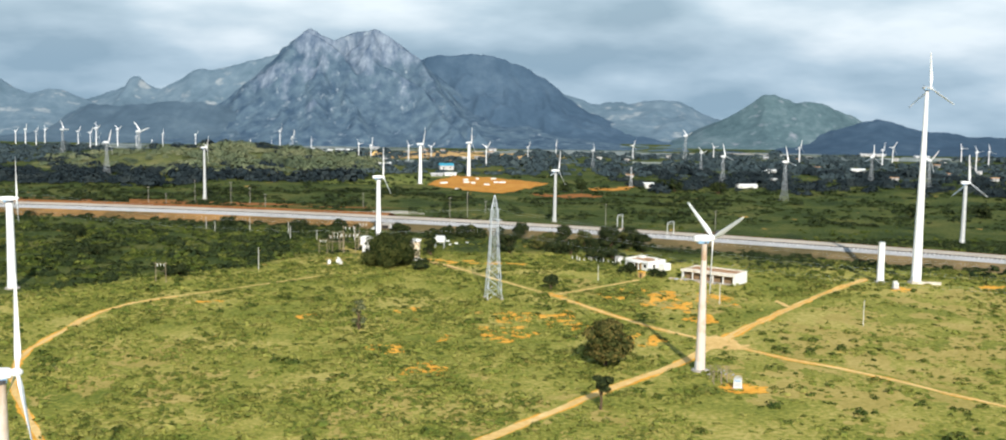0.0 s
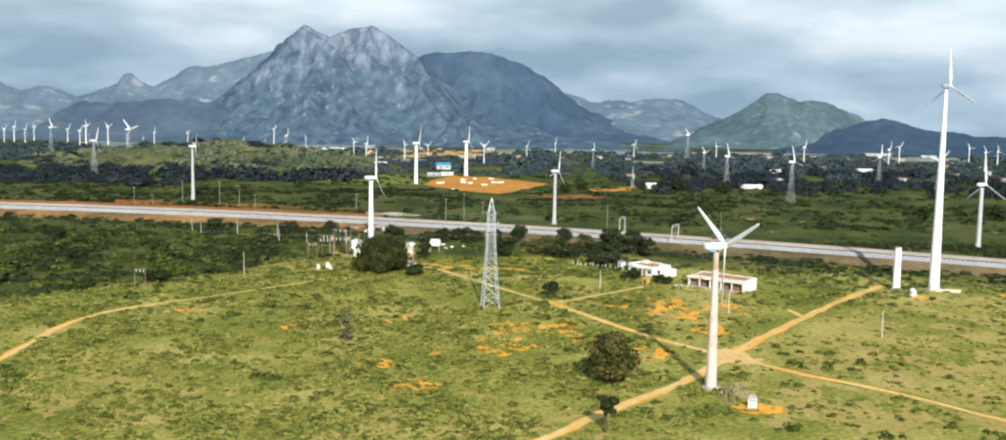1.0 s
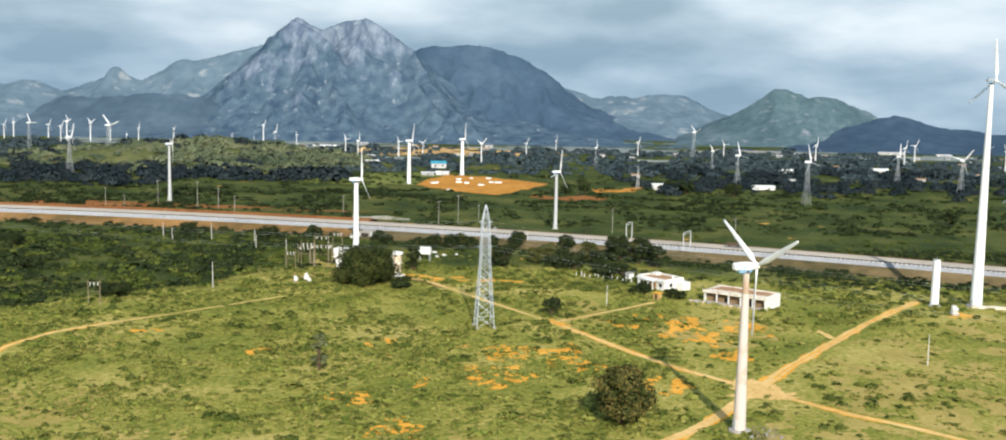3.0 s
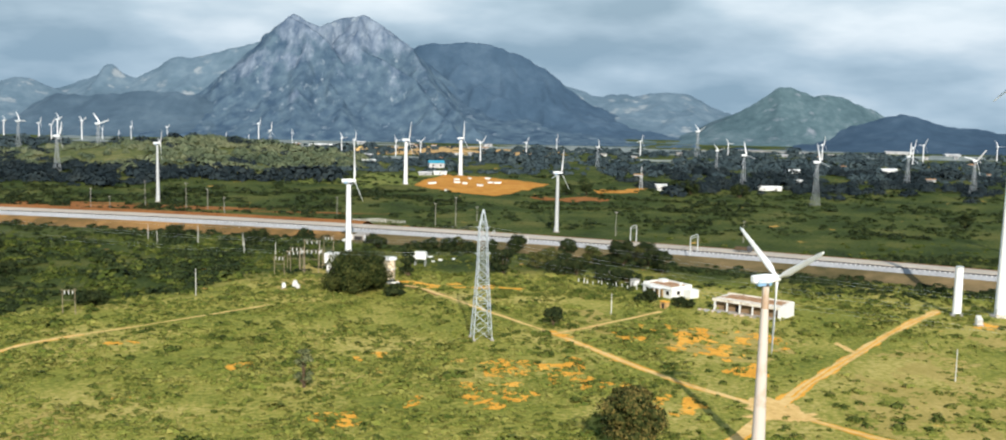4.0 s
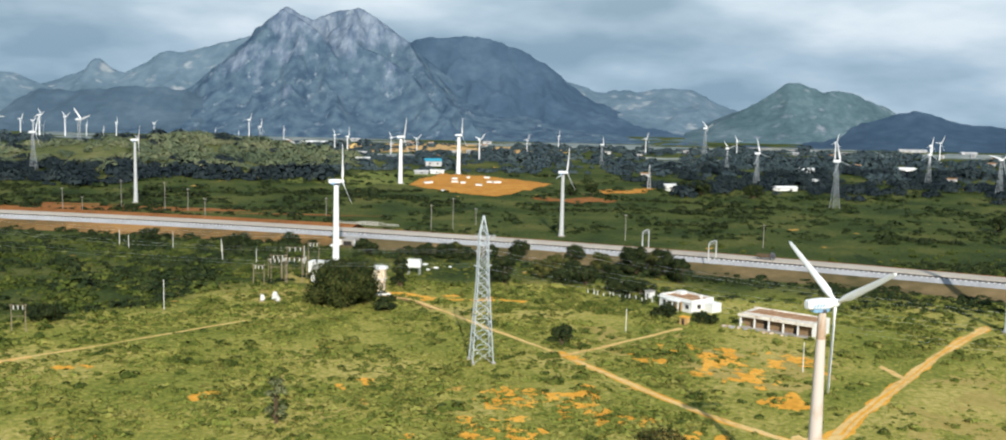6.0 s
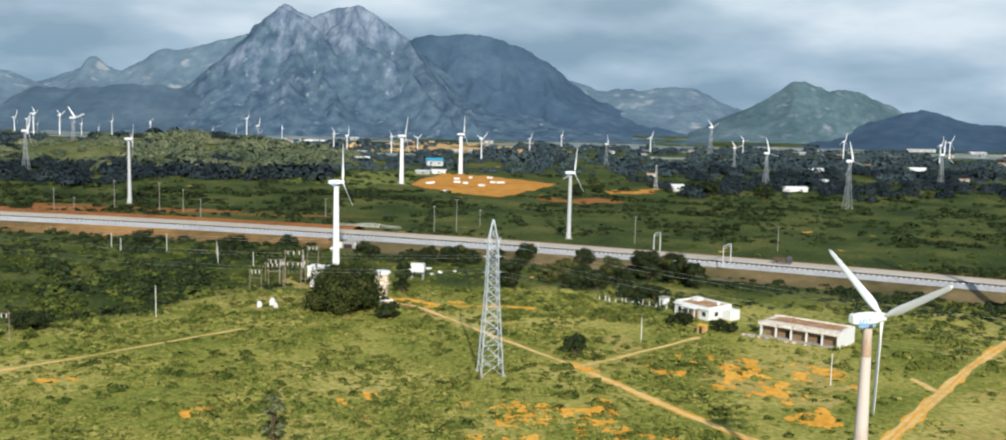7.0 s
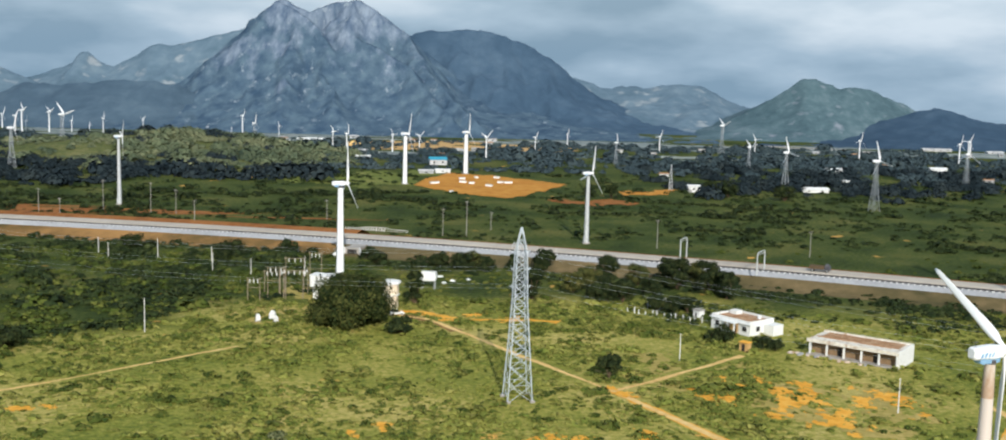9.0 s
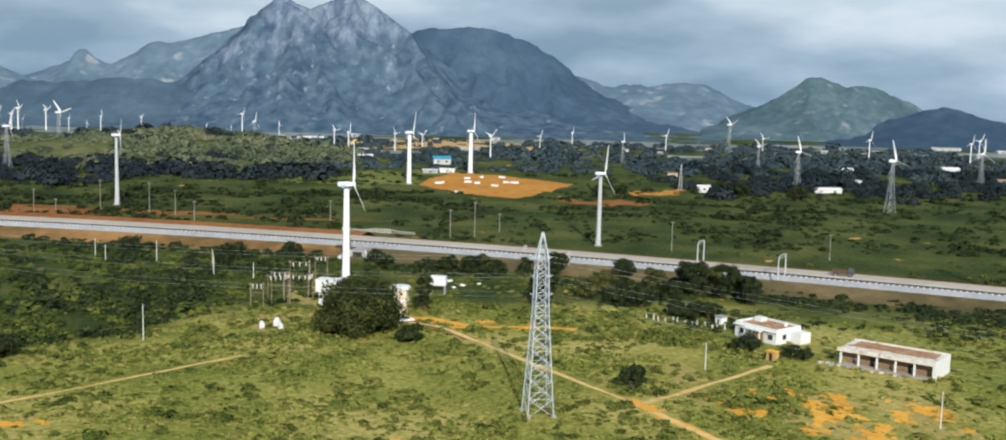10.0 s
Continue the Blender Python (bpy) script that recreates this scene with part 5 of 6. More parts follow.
t = thing("water_tank", -27.0, 503.2, 0, -8, "white box tank on a steel stand", "tank")
part("tank", Mesh().loft([[(-2.1, -1.3, 2.5), (2.1, -1.3, 2.5), (2.1, 1.3, 2.5), (-2.1, 1.3, 2.5)], [(-2.3, -1.4, 3.4), (2.3, -1.4, 3.4), (2.3, 1.4, 3.4), (-2.3, 1.4, 3.4)], [(-2.0, -1.2, 5.0), (2.0, -1.2, 5.0), (2.0, 1.2, 5.0), (-2.0, 1.2, 5.0)]]), LIME, t)
for sx in (-1.8, 1.8):
    for sy in (-1.0, 1.0):
        part("leg", Mesh().bar((sx, sy, -0.1), (sx, sy, 2.52), 0.22), STEEL, t)


# ---- substation ----
def portal(x, y, turn, w, h, label="brown steel portal frame of the substation"):
    t = thing("substation_frame", x, y, 0, turn, label, "substation frame", "substation")
    for s in (-w / 2, w / 2):
        part("post", Mesh().tube([(s, 0, -0.2), (s, 0, h)], [0.12, 0.09], 6), RUST, t)
    part("beam", Mesh().bar((-w / 2 - 0.5, 0, h - 0.5), (w / 2 + 0.5, 0, h - 0.5), 0.15), RUST, t)
    part("beam", Mesh().bar((-w / 2, 0, h * 0.55), (w / 2, 0, h * 0.55), 0.11), RUST, t)
    for k in range(3):
        xx = (k - 1) * w * 0.33
        part("insulator", Mesh().tube([(xx, 0, h - 0.6), (xx, 0, h - 1.6)], [0.14, 0.1], 6), LIME, t, "white insulator")
    return t


for x, y, a, w, h in ((-72.5, 482, 5, 3.2, 6.2), (-67.0, 484, 8, 4.2, 9.0), (-62.2, 485, 4, 4.6, 8.2), (-66.0, 489, 80, 4.0, 7.5), (-60.0, 490, 80, 4.0, 7.5), (-63.5, 494, 5, 5.0, 10.0), (-58.2, 497, 5, 3.2, 11.0), (-69.5, 492, 5, 4.0, 6.5)):
    portal(x, y, a, w, h)


def transformer(x, y, turn, s, label):
    t = thing("transformer", x, y, 0, turn, label, "transformer", "transformers")
    box_part("plinth", CONCRETE, t, -0.8 * s, 0.8 * s, -0.6 * s, 0.6 * s, -0.1, 0.3 * s)
    box_part("tank", LIME, t, -0.6 * s, 0.6 * s, -0.4 * s, 0.4 * s, 0.302 * s, 1.5 * s)
    for k in range(5):
        box_part("fin", LIME, t, (-0.5 + 0.22 * k) * s, (-0.42 + 0.22 * k) * s, -0.62 * s, -0.402 * s, 0.45 * s, 1.35 * s)
    for k in (-0.3, 0, 0.3):
        part("bushing", Mesh().tube([(k * s, 0, 1.49 * s), (k * s, 0, 1.75 * s), (k * s, 0, 2.0 * s)], [0.09 * s, 0.12 * s, 0.05 * s], 8), LIME, t)
    part("conservator", Mesh().tube([(-0.5 * s, 0.3 * s, 1.75 * s), (0.3 * s, 0.3 * s, 1.75 * s)], 0.18 * s, 10), LIME, t)
    return t


transformer(-66.4, 456.6, 20, 0.95, "white transformer standing in the grass")
transformer(-63.2, 458.6, -10, 1.2, "white transformer standing in the grass")
transformer(-62.0, 456.6, 30, 0.8, "white transformer standing in the grass")
transformer(137.6, 422.3, 10, 1.5, "white transformer beside the tower stump")
transformer(-57.4, 500.0, 0, 1.0, "white transformer behind the substation")

# turbine compound with a white kiosk
t = thing("kiosk", 56.3, 284.5, 0, -15, "white transformer kiosk on bare orange soil", "kiosk")
box_part("plinth", CONCRETE, t, -1.2, 1.2, -1.0, 1.0, -0.1, 0.25)
box_part("cabinet", LIME, t, -0.95, 0.95, -0.75, 0.75, 0.252, 2.3)
box_part("upper_box", STEEL, t, -0.95, 0.95, -0.75, 0.75, 2.302, 2.5)
box_part("panel", BLUE, t, -0.8, 0.8, -0.79, -0.753, 1.85, 2.2, "pale blue panel")
for k in (-0.5, 0, 0.5):
    part("bushing", Mesh().tube([(k, 0, 2.49), (k, 0, 2.8), (k, 0, 3.2)], [0.12, 0.15, 0.06], 8), STEEL, t)
box_part("grille", STEEL, t, -0.7, 0.7, -0.80, -0.753, 0.6, 1.8)
r = random.Random(3)
for i in range(3):
    for j in range(3):
        x, y = 51.2 + 1.9 * i + r.uniform(-0.2, 0.2), 287.5 + 2.6 * j + r.uniform(-0.3, 0.3)
        t = thing("compound_post", x, y, 0, r.uniform(0, 40), "weathered wooden post of the turbine compound", "post", "turbine compound")
        part("post", Mesh().tube([(0, 0, -0.2), (0.05, 0, 3.6)], [0.10, 0.07], 6), RUST, t)
        part("crossbar", Mesh().bar((-0.95, 0, 3.3), (0.95, 0, 3.3), 0.09), RUST, t)
        part("crossbar", Mesh().bar((0, -1.3, 3.45), (0, 1.3, 3.45), 0.09), RUST, t)

for i in range(14):
    x, y, q = 54.0 + r.gauss(0, 2.0), 298.5 + r.gauss(0, 1.6), r.uniform(0.18, 0.5)
    t = thing("debris_block", x, y, 0, r.uniform(0, 90), "pale broken concrete heaped beside the turbine", "rubble", "debris by the turbine")
    part("block", Mesh().loft([[(-q, -q * 0.6, -0.1), (q, -q * 0.5, -0.1), (q * 0.9, q * 0.6, -0.1), (-q * 0.8, q * 0.5, -0.1)], [(-q * 0.7, -q * 0.4, q * 0.5), (q * 0.8, -q * 0.3, q * 0.7), (q * 0.6, q * 0.4, q * 0.55), (-q * 0.6, q * 0.4, q * 0.6)]]), PITCHING, t)

# tower stump and slab by the tall turbine
t = thing("tower_stump", 136.3, 436.0, 0, 0, "lone white tubular tower section without a rotor", "tower")
part("tower", Mesh().tube([(0, 0, -0.2), (0, 0, 7), (0, 0, 14.6)], [1.32, 1.22, 1.12], 24), WHITE, t, smooth=False)
part("flange", Mesh().tube([(0, 0, 14.45), (0, 0, 14.7)], 1.2, 24), STEEL, t)
part("plinth", Mesh().tube([(0, 0, -0.1), (0, 0, 0.3)], 1.9, 20), CONCRETE, t)
t = thing("low_wall", 151.6, 433.0, 0, -10, "low white concrete wall at the tall turbine's foot", "wall")
part("wall", Mesh().box(-4.5, 5.5, -0.35, 0.35, -0.1, 0.8), OLDLIME, t)
part("coping", Mesh().box(-4.6, 5.6, -0.45, 0.45, 0.802, 0.92), OLDLIME, t)


# ---- things of the railway ----
def gantry(x, y, turn, h, w):
    t = thing("track_gantry", x, y, 3.45, turn, "pale steel portal gantry with a curved top over the track", "gantry", "track gantries")
    for s in (-w / 2, w / 2):
        part("post", Mesh().tube([(s, 0, -0.2), (s, 0, h)], [0.24, 0.18], 8), STEEL, t)
    arc = [(w / 2 * math.cos(a), 0, h + 0.45 * math.sin(a)) for a in np.linspace(0, math.pi, 9)]
    part("arch", Mesh().tube(arc, 0.16, 8), STEEL, t)
    part("beam", Mesh().bar((-w / 2, 0, h - 0.4), (w / 2, 0, h - 0.4), 0.2), STEEL, t)
    return t


gantry(52.0, 546.5, 62, 6.0, 6.0)
gantry(71.8, 523.5, 62, 6.0, 8.0)
gantry(-2.0, 561.0, 62, 0.9, 2.0)

# white railing with an arched middle on the service road
t = thing("bridge_railing", -47.5, 587.5, 3.5, -19, "white railing with an arched top on the service road", "railing")
for k in range(19):
    x = -9 + k - 9
    hh = 0.9 + 0.5 * max(0.0, 1 - ((x + 2.5) / 6) ** 2)
    part("baluster", Mesh().box(x - 0.12, x + 0.12, -0.12, 0.12, 0, hh), PALE, t)
part("rail", Mesh().tube([(x, 0, 0.95 + 0.5 * max(0.0, 1 - ((x + 2.5) / 6) ** 2)) for x in np.linspace(-9.2, 9.2, 30)], 0.09, 6), PALE, t)
part("rail", Mesh().bar((-9.2, 0, 0.4), (9.2, 0, 0.4), 0.12), PALE, t)
# culvert under the embankment
t = thing("culvert", -55.5, rail_y(-55.5) - 10.5, 0, -14, "pale concrete culvert mouth with splayed wing walls", "culvert")
part("barrel", Mesh().box(-2.4, 2.4, 0.8, 9, 0.0, 2.4), CONCRETE, t)
# a dark plate before the solid barrel paints in the mouth's shade
part("opening", Mesh().box(-1.6, 1.6, 0.7, 0.797, 0.0, 1.9), SHADE, t, "dark plate in place of the culvert's shaded opening")
for s in (-1, 1):
    part("wing_wall", Mesh().loft([[(s * 2.42, 0.8, -0.1), (s * 2.75, 0.8, -0.1), (s * 2.75, 0.8, 2.6), (s * 2.42, 0.8, 2.6)], [(s * 5.2, -3.6, -0.1), (s * 5.5, -3.6, -0.1), (s * 5.5, -3.6, 0.5), (s * 5.2, -3.6, 0.5)]]), LIME, t)


def truck(x, y, turn, colour, label):
    t = thing("truck", x, y, 3.6, turn, label, "truck", "parked trucks")
    part("cab", Mesh().loft([[(1.5, -1.0, 0.6), (3.2, -1.0, 0.6), (3.2, 1.0, 0.6), (1.5, 1.0, 0.6)], [(1.5, -1.0, 1.6), (3.1, -1.0, 1.6), (3.1, 1.0, 1.6), (1.5, 1.0, 1.6)], [(1.6, -0.9, 2.4), (2.7, -0.9, 2.4), (2.7, 0.9, 2.4), (1.6, 0.9, 2.4)]]), colour, t)
    part("bed", Mesh().box(-3.0, 1.4, -1.1, 1.1, 0.8, 1.9), BARK, t)
    for xx in (-2.0, 2.3):
        for yy in (-1.0, 1.0):
            w = part("wheel", Mesh().tube([(xx, yy - 0.15, 0.45), (xx, yy + 0.15, 0.45)], 0.45, 12), SHADE, t)
            part("rim", Mesh().tube([(xx, yy - 0.17, 0.45), (xx, yy + 0.17, 0.45)], 0.2, 10), STEEL, w)
    return t


truck(90.5, rail_y(90.5) + 8.2, -22, DARKSTEEL, "small dark truck parked on the service road")
# kerb stones along the embankment's top edge
m = Mesh()
for x in np.arange(-260, 240, 1.5):
    y = rail_y(x)
    m.box(x - 0.26, x + 0.26, y + 0.02, y + 0.28, 3.38, 3.66)
tagged(part("kerb_stones", m, PALE), "row of pale kerb blocks along the embankment edge", "kerb stones", kind="stuff")
m = Mesh()
for k in (1.6, 3.2):
    m.tube([(x, rail_y(x) + k, 3.52) for x in np.arange(-300, 300, 10)], 0.09, 4)
tagged(part("rails", m, DARKSTEEL), "pair of dark steel rails on the ballast", "rails", kind="structure")


# ---- poles, mast and cables ----
def pole(x, y, h, label="grey concrete utility pole with a crossarm", arm=True, mat=POLE):
    t = thing("utility_pole", x, y, 0, (x * 7 + y) % 40 - 20, label, "pole", "utility poles")
    part("post", Mesh().tube([(0, 0, -0.3), (0, 0, h)], [0.13, 0.085], 7), mat, t)
    if arm:
        part("crossarm", Mesh().box(-0.7, 0.7, -0.06, 0.06, h - 0.52, h - 0.41), POLE, t)
        for k in (-0.6, 0.0, 0.6):
            part("insulator", Mesh().tube([(k, 0, h - 0.42), (k, 0, h - 0.15)], [0.07, 0.05], 6), POLE, t)
    return t


for x, y, h in ((70.2, 390, 7.0), (33.4, 427.2, 6.2), (108.0, 359.4, 7.8), (-113.5, 537.7, 7.2), (-94.9, 530, 6.4), (-92.6, 521.4, 5.8), (-80.9, 520, 4.6), (-64.1, 515.2, 6.5), (-129.6, 539.8, 5.2), (-136, 550, 5.5), (-90.4, 442.9, 8.2), (11.2, 545, 5.8)):
    pole(x, y, h, "slim pale concrete pole in the scrub", False, PALE)
for x, y, h in ((-166.5, 650, 12.6), (-146.5, 647, 12.4), (-188, 638, 10), (-135.9, 645, 10), (-27.5, 603, 10.5), (-18.9, 606, 13), (48.8, 586, 10.4), (-124.6, 629, 8), (-175, 625, 8), (-75, 640, 8), (-10, 622, 7), (100, 575, 9)):
    pole(x, y, h, "tall pale concrete pole beyond the embankment")
t = thing("radio_mast", 80.2, 776.2, 0, 0, "slim steel lattice mast beside a white hut", "mast")
for a, b in ((1, 1), (-1, 1), (-1, -1), (1, -1)):
    part("leg", Mesh().bar((a * 0.9, b * 0.9, 0), (a * 0.15, b * 0.15, 13), 0.16), STEEL, t)
br = Mesh()
for k in range(8):
    w0, w1, z0, z1 = 0.9 - 0.094 * k, 0.9 - 0.094 * (k + 1), 1.625 * k, 1.625 * (k + 1)
    br.bar((-w0, -w0, z0), (w1, -w1, z1), 0.1).bar((w0, -w0, z0), (-w1, -w1, z1), 0.1).bar((-w0, w0, z0), (w1, w1, z1), 0.1)
part("bracing", br, STEEL, t)


def cable(a, b, sag, name="power_cable"):
    a, b = Vector(a), Vector(b)
    m = Mesh().tube([a.lerp(b, u) - Vector((0, 0, sag * 4 * u * (1 - u))) for u in np.linspace(0, 1, 25)], 0.009, 4, False)
    return tagged(part(name, m, PYLON_STEEL), "thin sagging overhead power cable", "cable", "overhead cables")


for z, o in ((22.6, -2.2), (26.0, -2.1), (29.4, -2.0), (22.6, 2.2), (26.0, 2.1), (29.4, 2.0)):
    cable((-3.4 + o * 0.4, 393.5 + o, z), (236 + o * 0.4, 291 + o, z), 7.0)
    cable((-3.4 + o * 0.4, 393.5 + o, z), (-268 + o * 0.4, 508 + o, z), 7.0)

# fence of pale posts before the grove
for k in range(13):
    u = k / 12
    t = thing("fence_post", 27 + 18 * u + 0.3 * math.sin(k * 2.1), 477.5 - 10.5 * u, 0, 10 * k, "pale stone fence post before the grove", "fence post", "fence before the grove")
    part("post", Mesh().loft([[(-0.13, -0.1, -0.1), (0.13, -0.1, -0.1), (0.13, 0.1, -0.1), (-0.13, 0.1, -0.1)], [(-0.1 + 0.12 * math.sin(k * 3.3), -0.08, 1.3 + 0.4 * math.sin(k * 1.7)), (0.1 + 0.12 * math.sin(k * 3.3), -0.08, 1.3 + 0.4 * math.sin(k * 1.7)), (0.1 + 0.12 * math.sin(k * 3.3), 0.08, 1.3 + 0.4 * math.sin(k * 1.7)), (-0.1 + 0.12 * math.sin(k * 3.3), 0.08, 1.3 + 0.4 * math.sin(k * 1.7))]]), LIME, t)


# ---- far buildings ----
def far_shed(x, y, w, d, h, turn, mat, label):
    t = thing("far_building", x, y, 0, turn, label, "building", "far buildings")
    part("wall", Mesh().box(-w / 2, w / 2, -d / 2, d / 2, -0.1, h), mat if mat in (LIME, FARWALL) else FARWALL, t)
    part("roof", Mesh().loft([[(-w / 2 - 0.4, -d / 2 - 0.4, h), (-w / 2 - 0.4, d / 2 + 0.4, h), (-w / 2 - 0.4, 0, h + d * 0.16)], [(w / 2 + 0.4, -d / 2 - 0.4, h), (w / 2 + 0.4, d / 2 + 0.4, h), (w / 2 + 0.4, 0, h + d * 0.16)]]), mat, t)
    for k in range(max(1, int(w / 5))):
        xx = -w / 2 + (k + 0.5) * w / max(1, int(w / 5))
        part("window", Mesh().box(xx - 0.6, xx + 0.6, -d / 2 - 0.06, -d / 2 - 0.003, h * 0.35, h * 0.7), SHADE, t)
    return t


for a in ((-141, 1036, 20, 7, 2.4, 4, LIME, "long low white factory shed"), (-200, 1052, 22, 8, 2.6, 0, LIME, "low white shed before the mountain"), (-43.5, 888, 10, 9, 3.2, 10, TEAL, "shed with a bright blue sheet roof"), (-47, 833, 8, 4, 1.6, 5, FARWALL, "white shed at the clearing's edge"), (-38, 838, 8, 4, 1.7, 0, LIME, "white shed at the clearing's edge"), (91, 772, 6, 4, 3.0, 5, LIME, "small white hut beside the mast"), (189, 872, 9, 6, 4, 10, LIME, "white house among the dark trees"), (155, 784, 14, 6, 1.6, 5, LIME, "low pale shed among the dark trees"), (178, 815, 7, 5, 3, 15, LIME, "white house among the dark trees"), (330, 1098, 22, 6, 1.3, 0, FARWALL, "long pale shed at the hill's foot"), (370, 1085, 13, 5, 1.2, 8, FARWALL, "long pale shed at the hill's foot"), (262, 905, 10, 6, 3, 0, LIME, "pale house among the far trees"), (-90, 905, 9, 5, 2.4, 0, LIME, "pale house among the far trees")):
    far_shed(*a)
rf = random.Random(77)
for k in range(46):
    x, y = rf.choice(((rf.uniform(60, 430), rf.uniform(840, 1070)), (rf.uniform(-380, 20), rf.uniform(930, 1090))))
    if abs(x) < 0.45 * y and rise(x, y) < 0.1:
        far_shed(x, y, rf.uniform(3.0, 7), rf.uniform(2.5, 4), rf.uniform(1.2, 2.2), rf.uniform(-20, 20), rf.choice((FARWALL, CONCRETE, CONCRETE, ROOF)), "small pale house on the far plain")
for k in range(11):
    x, y = -24 + rf.gauss(6, 17), 783 + rf.gauss(0, 15)
    t = thing("site_container", x, y, 0, rf.uniform(-25, 25), "white site container on the orange clearing", "container", "containers on the clearing")
    w = rf.uniform(1.0, 2.8)
    part("box", Mesh().box(-w * 0.8, w * 0.8, -0.8, 0.8, 0.0, 1.1), LIME, t)
    part("roof", Mesh().box(-w * 0.8 - 0.1, w * 0.8 + 0.1, -0.9, 0.9, 1.102, 1.2), CONCRETE, t)

# round dark bushes at the embankment's foot and in the scrub
for i, (x, y, h, r) in enumerate([(-94, 555, 4.2, 5.5), (-77, 562, 3.4, 3.6), (-49, 548, 4.0, 3.2), (-128, 562, 3.6, 4.6), (-94, 541, 3.2, 4.0), (-116, 424, 3.4, 6.0), (-45, 540, 3.6, 4.0), (-19, 537, 4.2, 4.0), (-160, 470, 3.6, 6.5), (-185, 520, 3.6, 6.0)]):
    tree("bush", x, y, h, r, LEAF, "round dark thorn bush in the scrub", 80 + i, trunk=0.4, lobes=14, faces=90, low=0.02, group="round bushes")
# trodden sand where the tracks meet
soil("junction_sand", 60.5, 334.0, 5.5, 8, 16, 161, DIRT, "trodden sand where the dirt tracks meet", 0.045, 0.55)
p = field(800, -85, 12, 430, 530, 0.3, 0.04, 17.0, off_track)
scatter("low_scrub", p, rng.gamma(2.2, 0.26, len(p)) + 0.25, 0.7, 48, SCRUB_DEEP, "fresh green scrub around the substation", "scrub", 41)
# pale patches added to imitate the hazy strip at the mountains' foot
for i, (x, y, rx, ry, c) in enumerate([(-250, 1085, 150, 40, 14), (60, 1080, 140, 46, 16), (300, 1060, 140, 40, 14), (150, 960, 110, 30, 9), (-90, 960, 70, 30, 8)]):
    soil("far_field", x, y, rx, ry, c, 170 + i, FIELD, "pale haze-coloured fields before the mountains", 0.05 + 0.002 * i, 0.4)

# ---- odds and ends round the substation ----
def car(x, y, turn, paint, label):
    t = thing("car", x, y, 0, turn, label, "car")
    part("body", Mesh().loft([[(-1.9, -0.8, 0.35), (1.9, -0.8, 0.35), (1.9, 0.8, 0.35), (-1.9, 0.8, 0.35)], [(-1.95, -0.82, 0.75), (1.95, -0.82, 0.65), (1.95, 0.82, 0.65), (-1.95, 0.82, 0.75)], [(-1.8, -0.78, 0.95), (1.75, -0.78, 0.85), (1.75, 0.78, 0.85), (-1.8, 0.78, 0.95)]]), paint, t)
    cabin = part("cabin", Mesh().loft([[(-1.55, -0.74, 0.93), (0.95, -0.74, 0.88), (0.95, 0.74, 0.88), (-1.55, 0.74, 0.93)], [(-1.2, -0.62, 1.45), (0.3, -0.62, 1.45), (0.3, 0.62, 1.45), (-1.2, 0.62, 1.45)]]), SHADE, t, "dark windows")
    part("roof", Mesh().box(-1.2, 0.3, -0.62, 0.62, 1.452, 1.5), paint, cabin)
    for xx in (-1.2, 1.25):
        for yy in (-0.78, 0.78):
            w = part("wheel", Mesh().tube([(xx, yy - 0.1, 0.31), (xx, yy + 0.1, 0.31)], 0.31, 12), SHADE, t)
            part("rim", Mesh().tube([(xx, yy - 0.12, 0.31), (xx, yy + 0.12, 0.31)], 0.16, 8), STEEL, w)
    return t


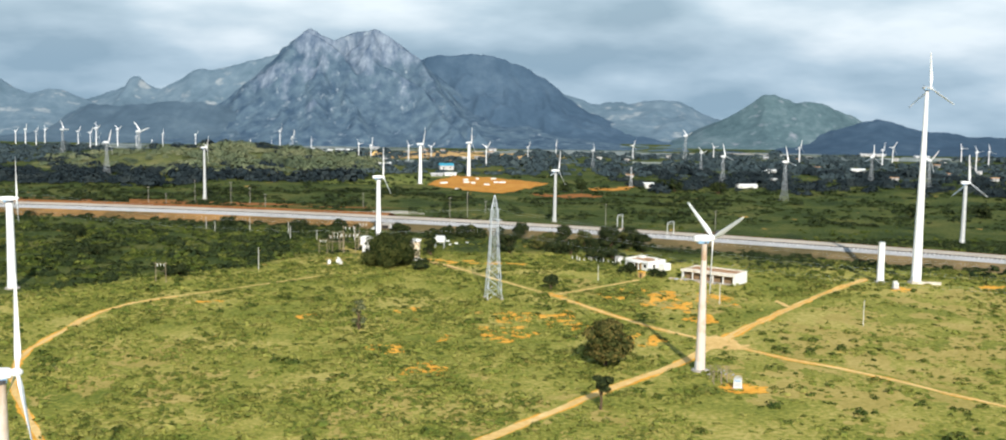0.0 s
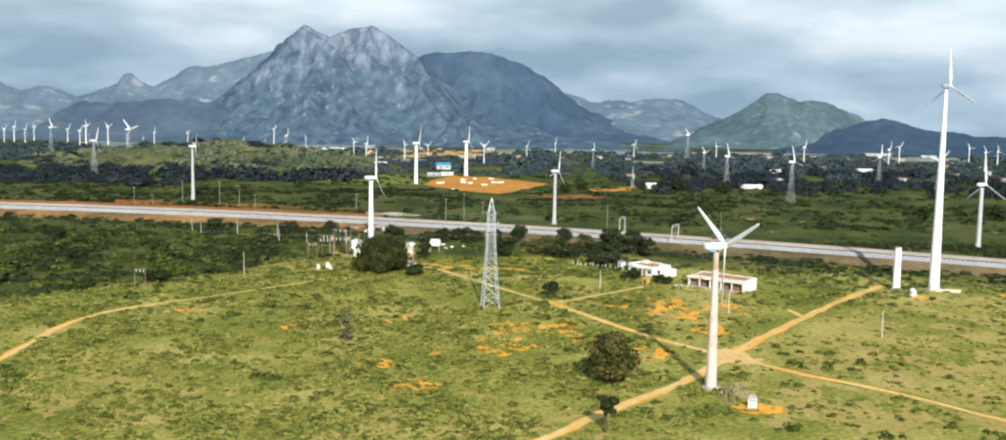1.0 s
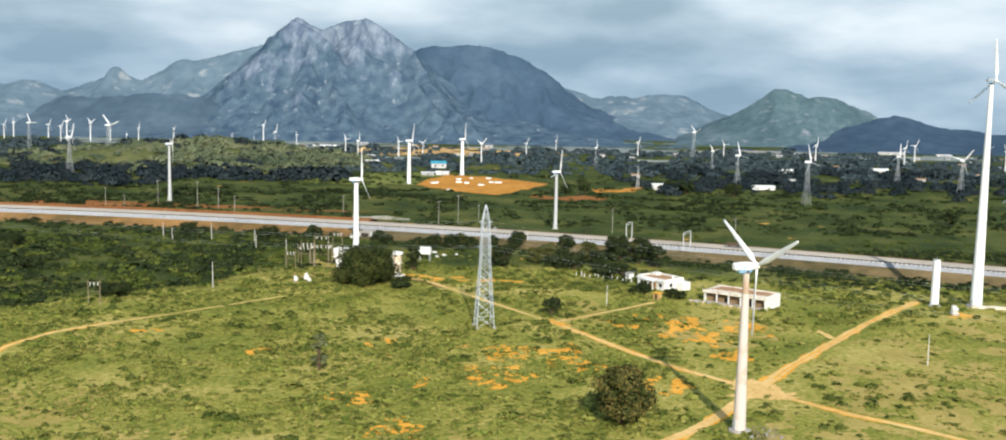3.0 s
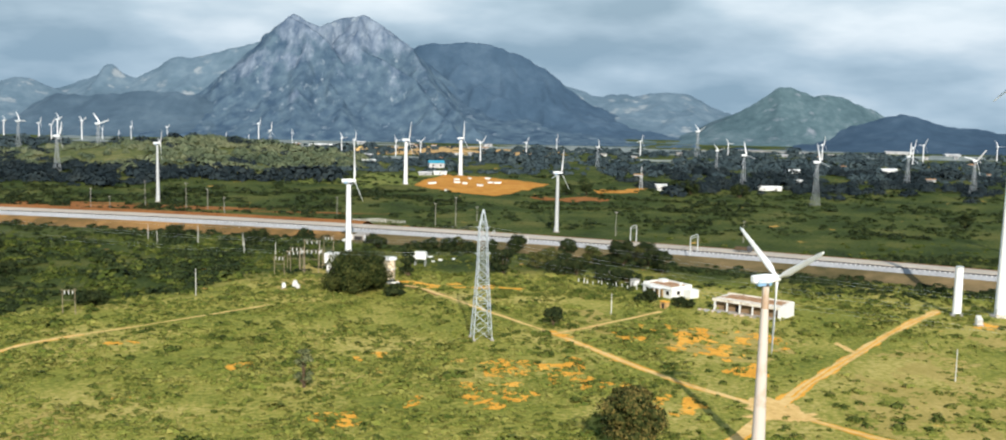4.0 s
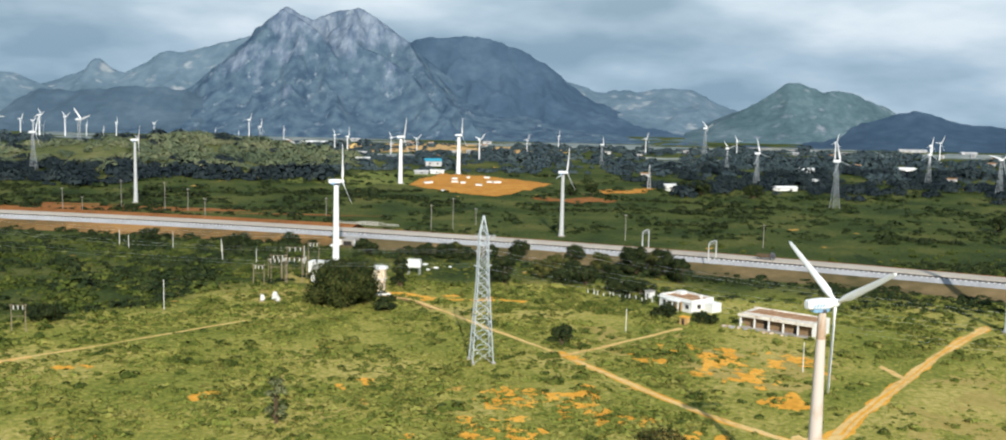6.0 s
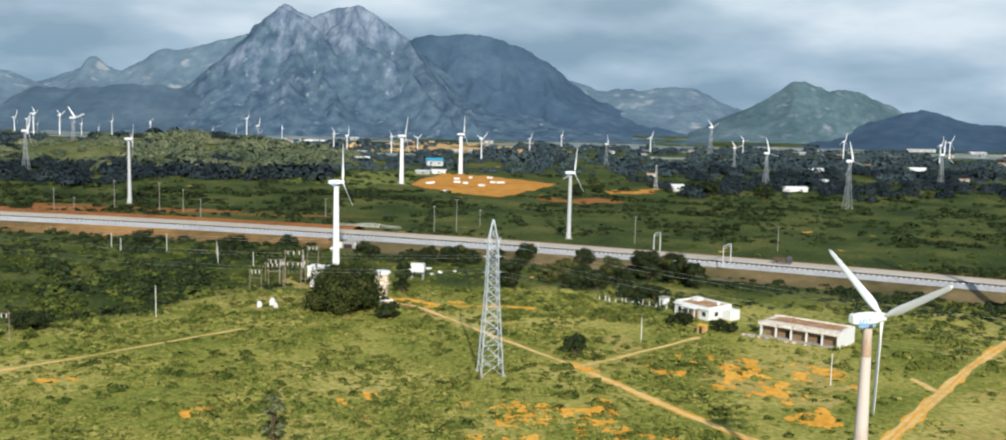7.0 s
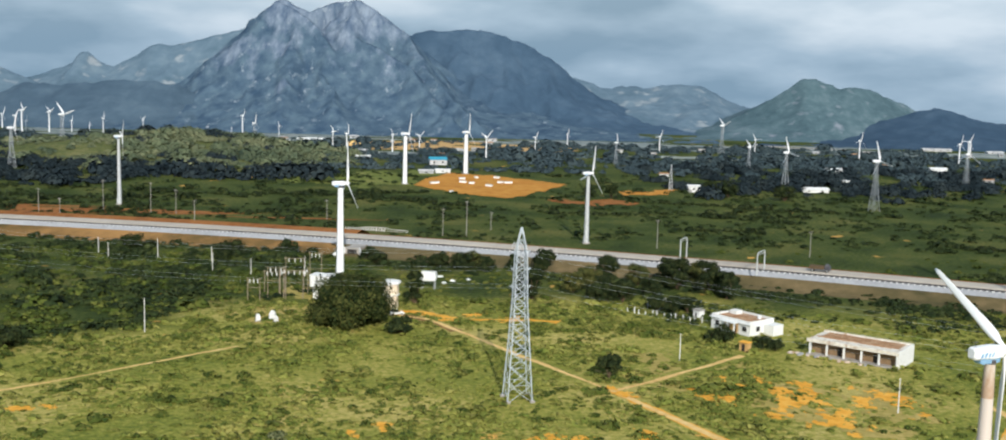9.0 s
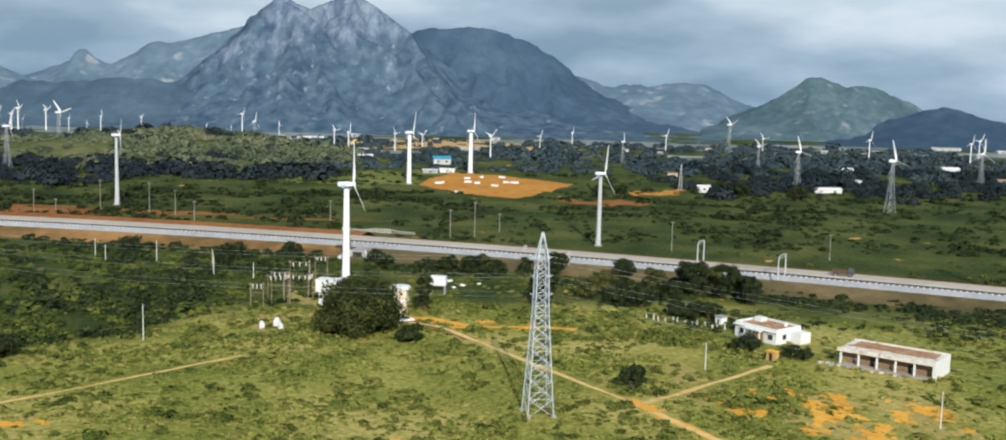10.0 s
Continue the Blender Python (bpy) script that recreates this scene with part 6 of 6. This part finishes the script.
car(-33.2, 467.6, 20, LIME, "small white car parked beside the cream tower")
for x, y, a, w, d in ((-24.8, 522, 50, 1.1, 0.7), (-20.5, 515.5, -32, 0.8, 0.5), (-16.2, 518, 65, 0.9, 0.5), (-23, 512, 30, 0.6, 0.5)):
    t = thing("white_sheet", x, y, 0, a, "bent white sheet lying on the grass", "sheet", "sheets on the grass")
    part("sheet", Mesh().loft([[(-w, -d, 0.02), (w, -d, 0.02), (w, -d, 0.08), (-w, -d, 0.08)], [(-w, 0, 0.5), (w, 0, 0.35), (w, 0, 0.41), (-w, 0, 0.56)], [(-w, d, 0.02), (w, d, 0.1), (w, d, 0.16), (-w, d, 0.08)]]), LIME, t)
portal(-118.0, 413.0, 5, 3.4, 7.2, "rusty two-pole frame standing in the scrub")
t = thing("dust_heap", -108.0, 1012.0, 0, 0, "heap of pale orange sand on the far plain", "sand heap")
part("heap", Mesh().loft([[(math.cos(a) * q * 7 * (1 + 0.2 * math.sin(3 * a)), math.sin(a) * q * 5, z) for a in np.linspace(0, math.tau, 14, endpoint=False)] for q, z in ((1.0, -0.1), (0.75, 1.3), (0.45, 2.9), (0.12, 3.8))]), DIRT, t, smooth=True)
for i, (x, y, h, r) in enumerate([(47.0, 446.0, 3.6, 2.9), (44.5, 447.5, 3.0, 2.3), (54.5, 439.5, 2.8, 2.6), (57.5, 438.5, 2.4, 2.0)]):
    tree("tree", x, y, h, r, LEAF, "low dark tree before the white house", 140 + i, lobes=14, faces=110, size=0.5, low=0.04, group="trees before the house")
hut = thing("gate_hut", 50.2, 438.0, 0, -45, "small orange earth-coloured hut at the path's end", "hut")
box_part("wall", OCHRE, hut, -1.1, 1.1, -0.8, 0.8, -0.1, 2.0)
box_part("roof", SOIL, hut, -1.3, 1.3, -1.0, 1.0, 2.002, 2.18)
box_part("door", SHADE, hut, -0.4, 0.4, -0.85, -0.803, 0, 1.7)
TREES_FAR = [(105, 752, 7, 6.2), (130, 741, 7, 6.0), (46.4, 736.5, 6, 4.5), (35.6, 738, 6, 4), (98, 760, 6, 4.5), (212, 633, 6, 5), (251, 638, 6, 5)]
for i, (x, y, h, r) in enumerate(TREES_FAR):
    tree("tree", x, y, h, r, LEAF, "round dark tree standing before the far belt", 120 + i, lobes=14, faces=90, size=1.0, low=0.03, group="round trees on the far plain")
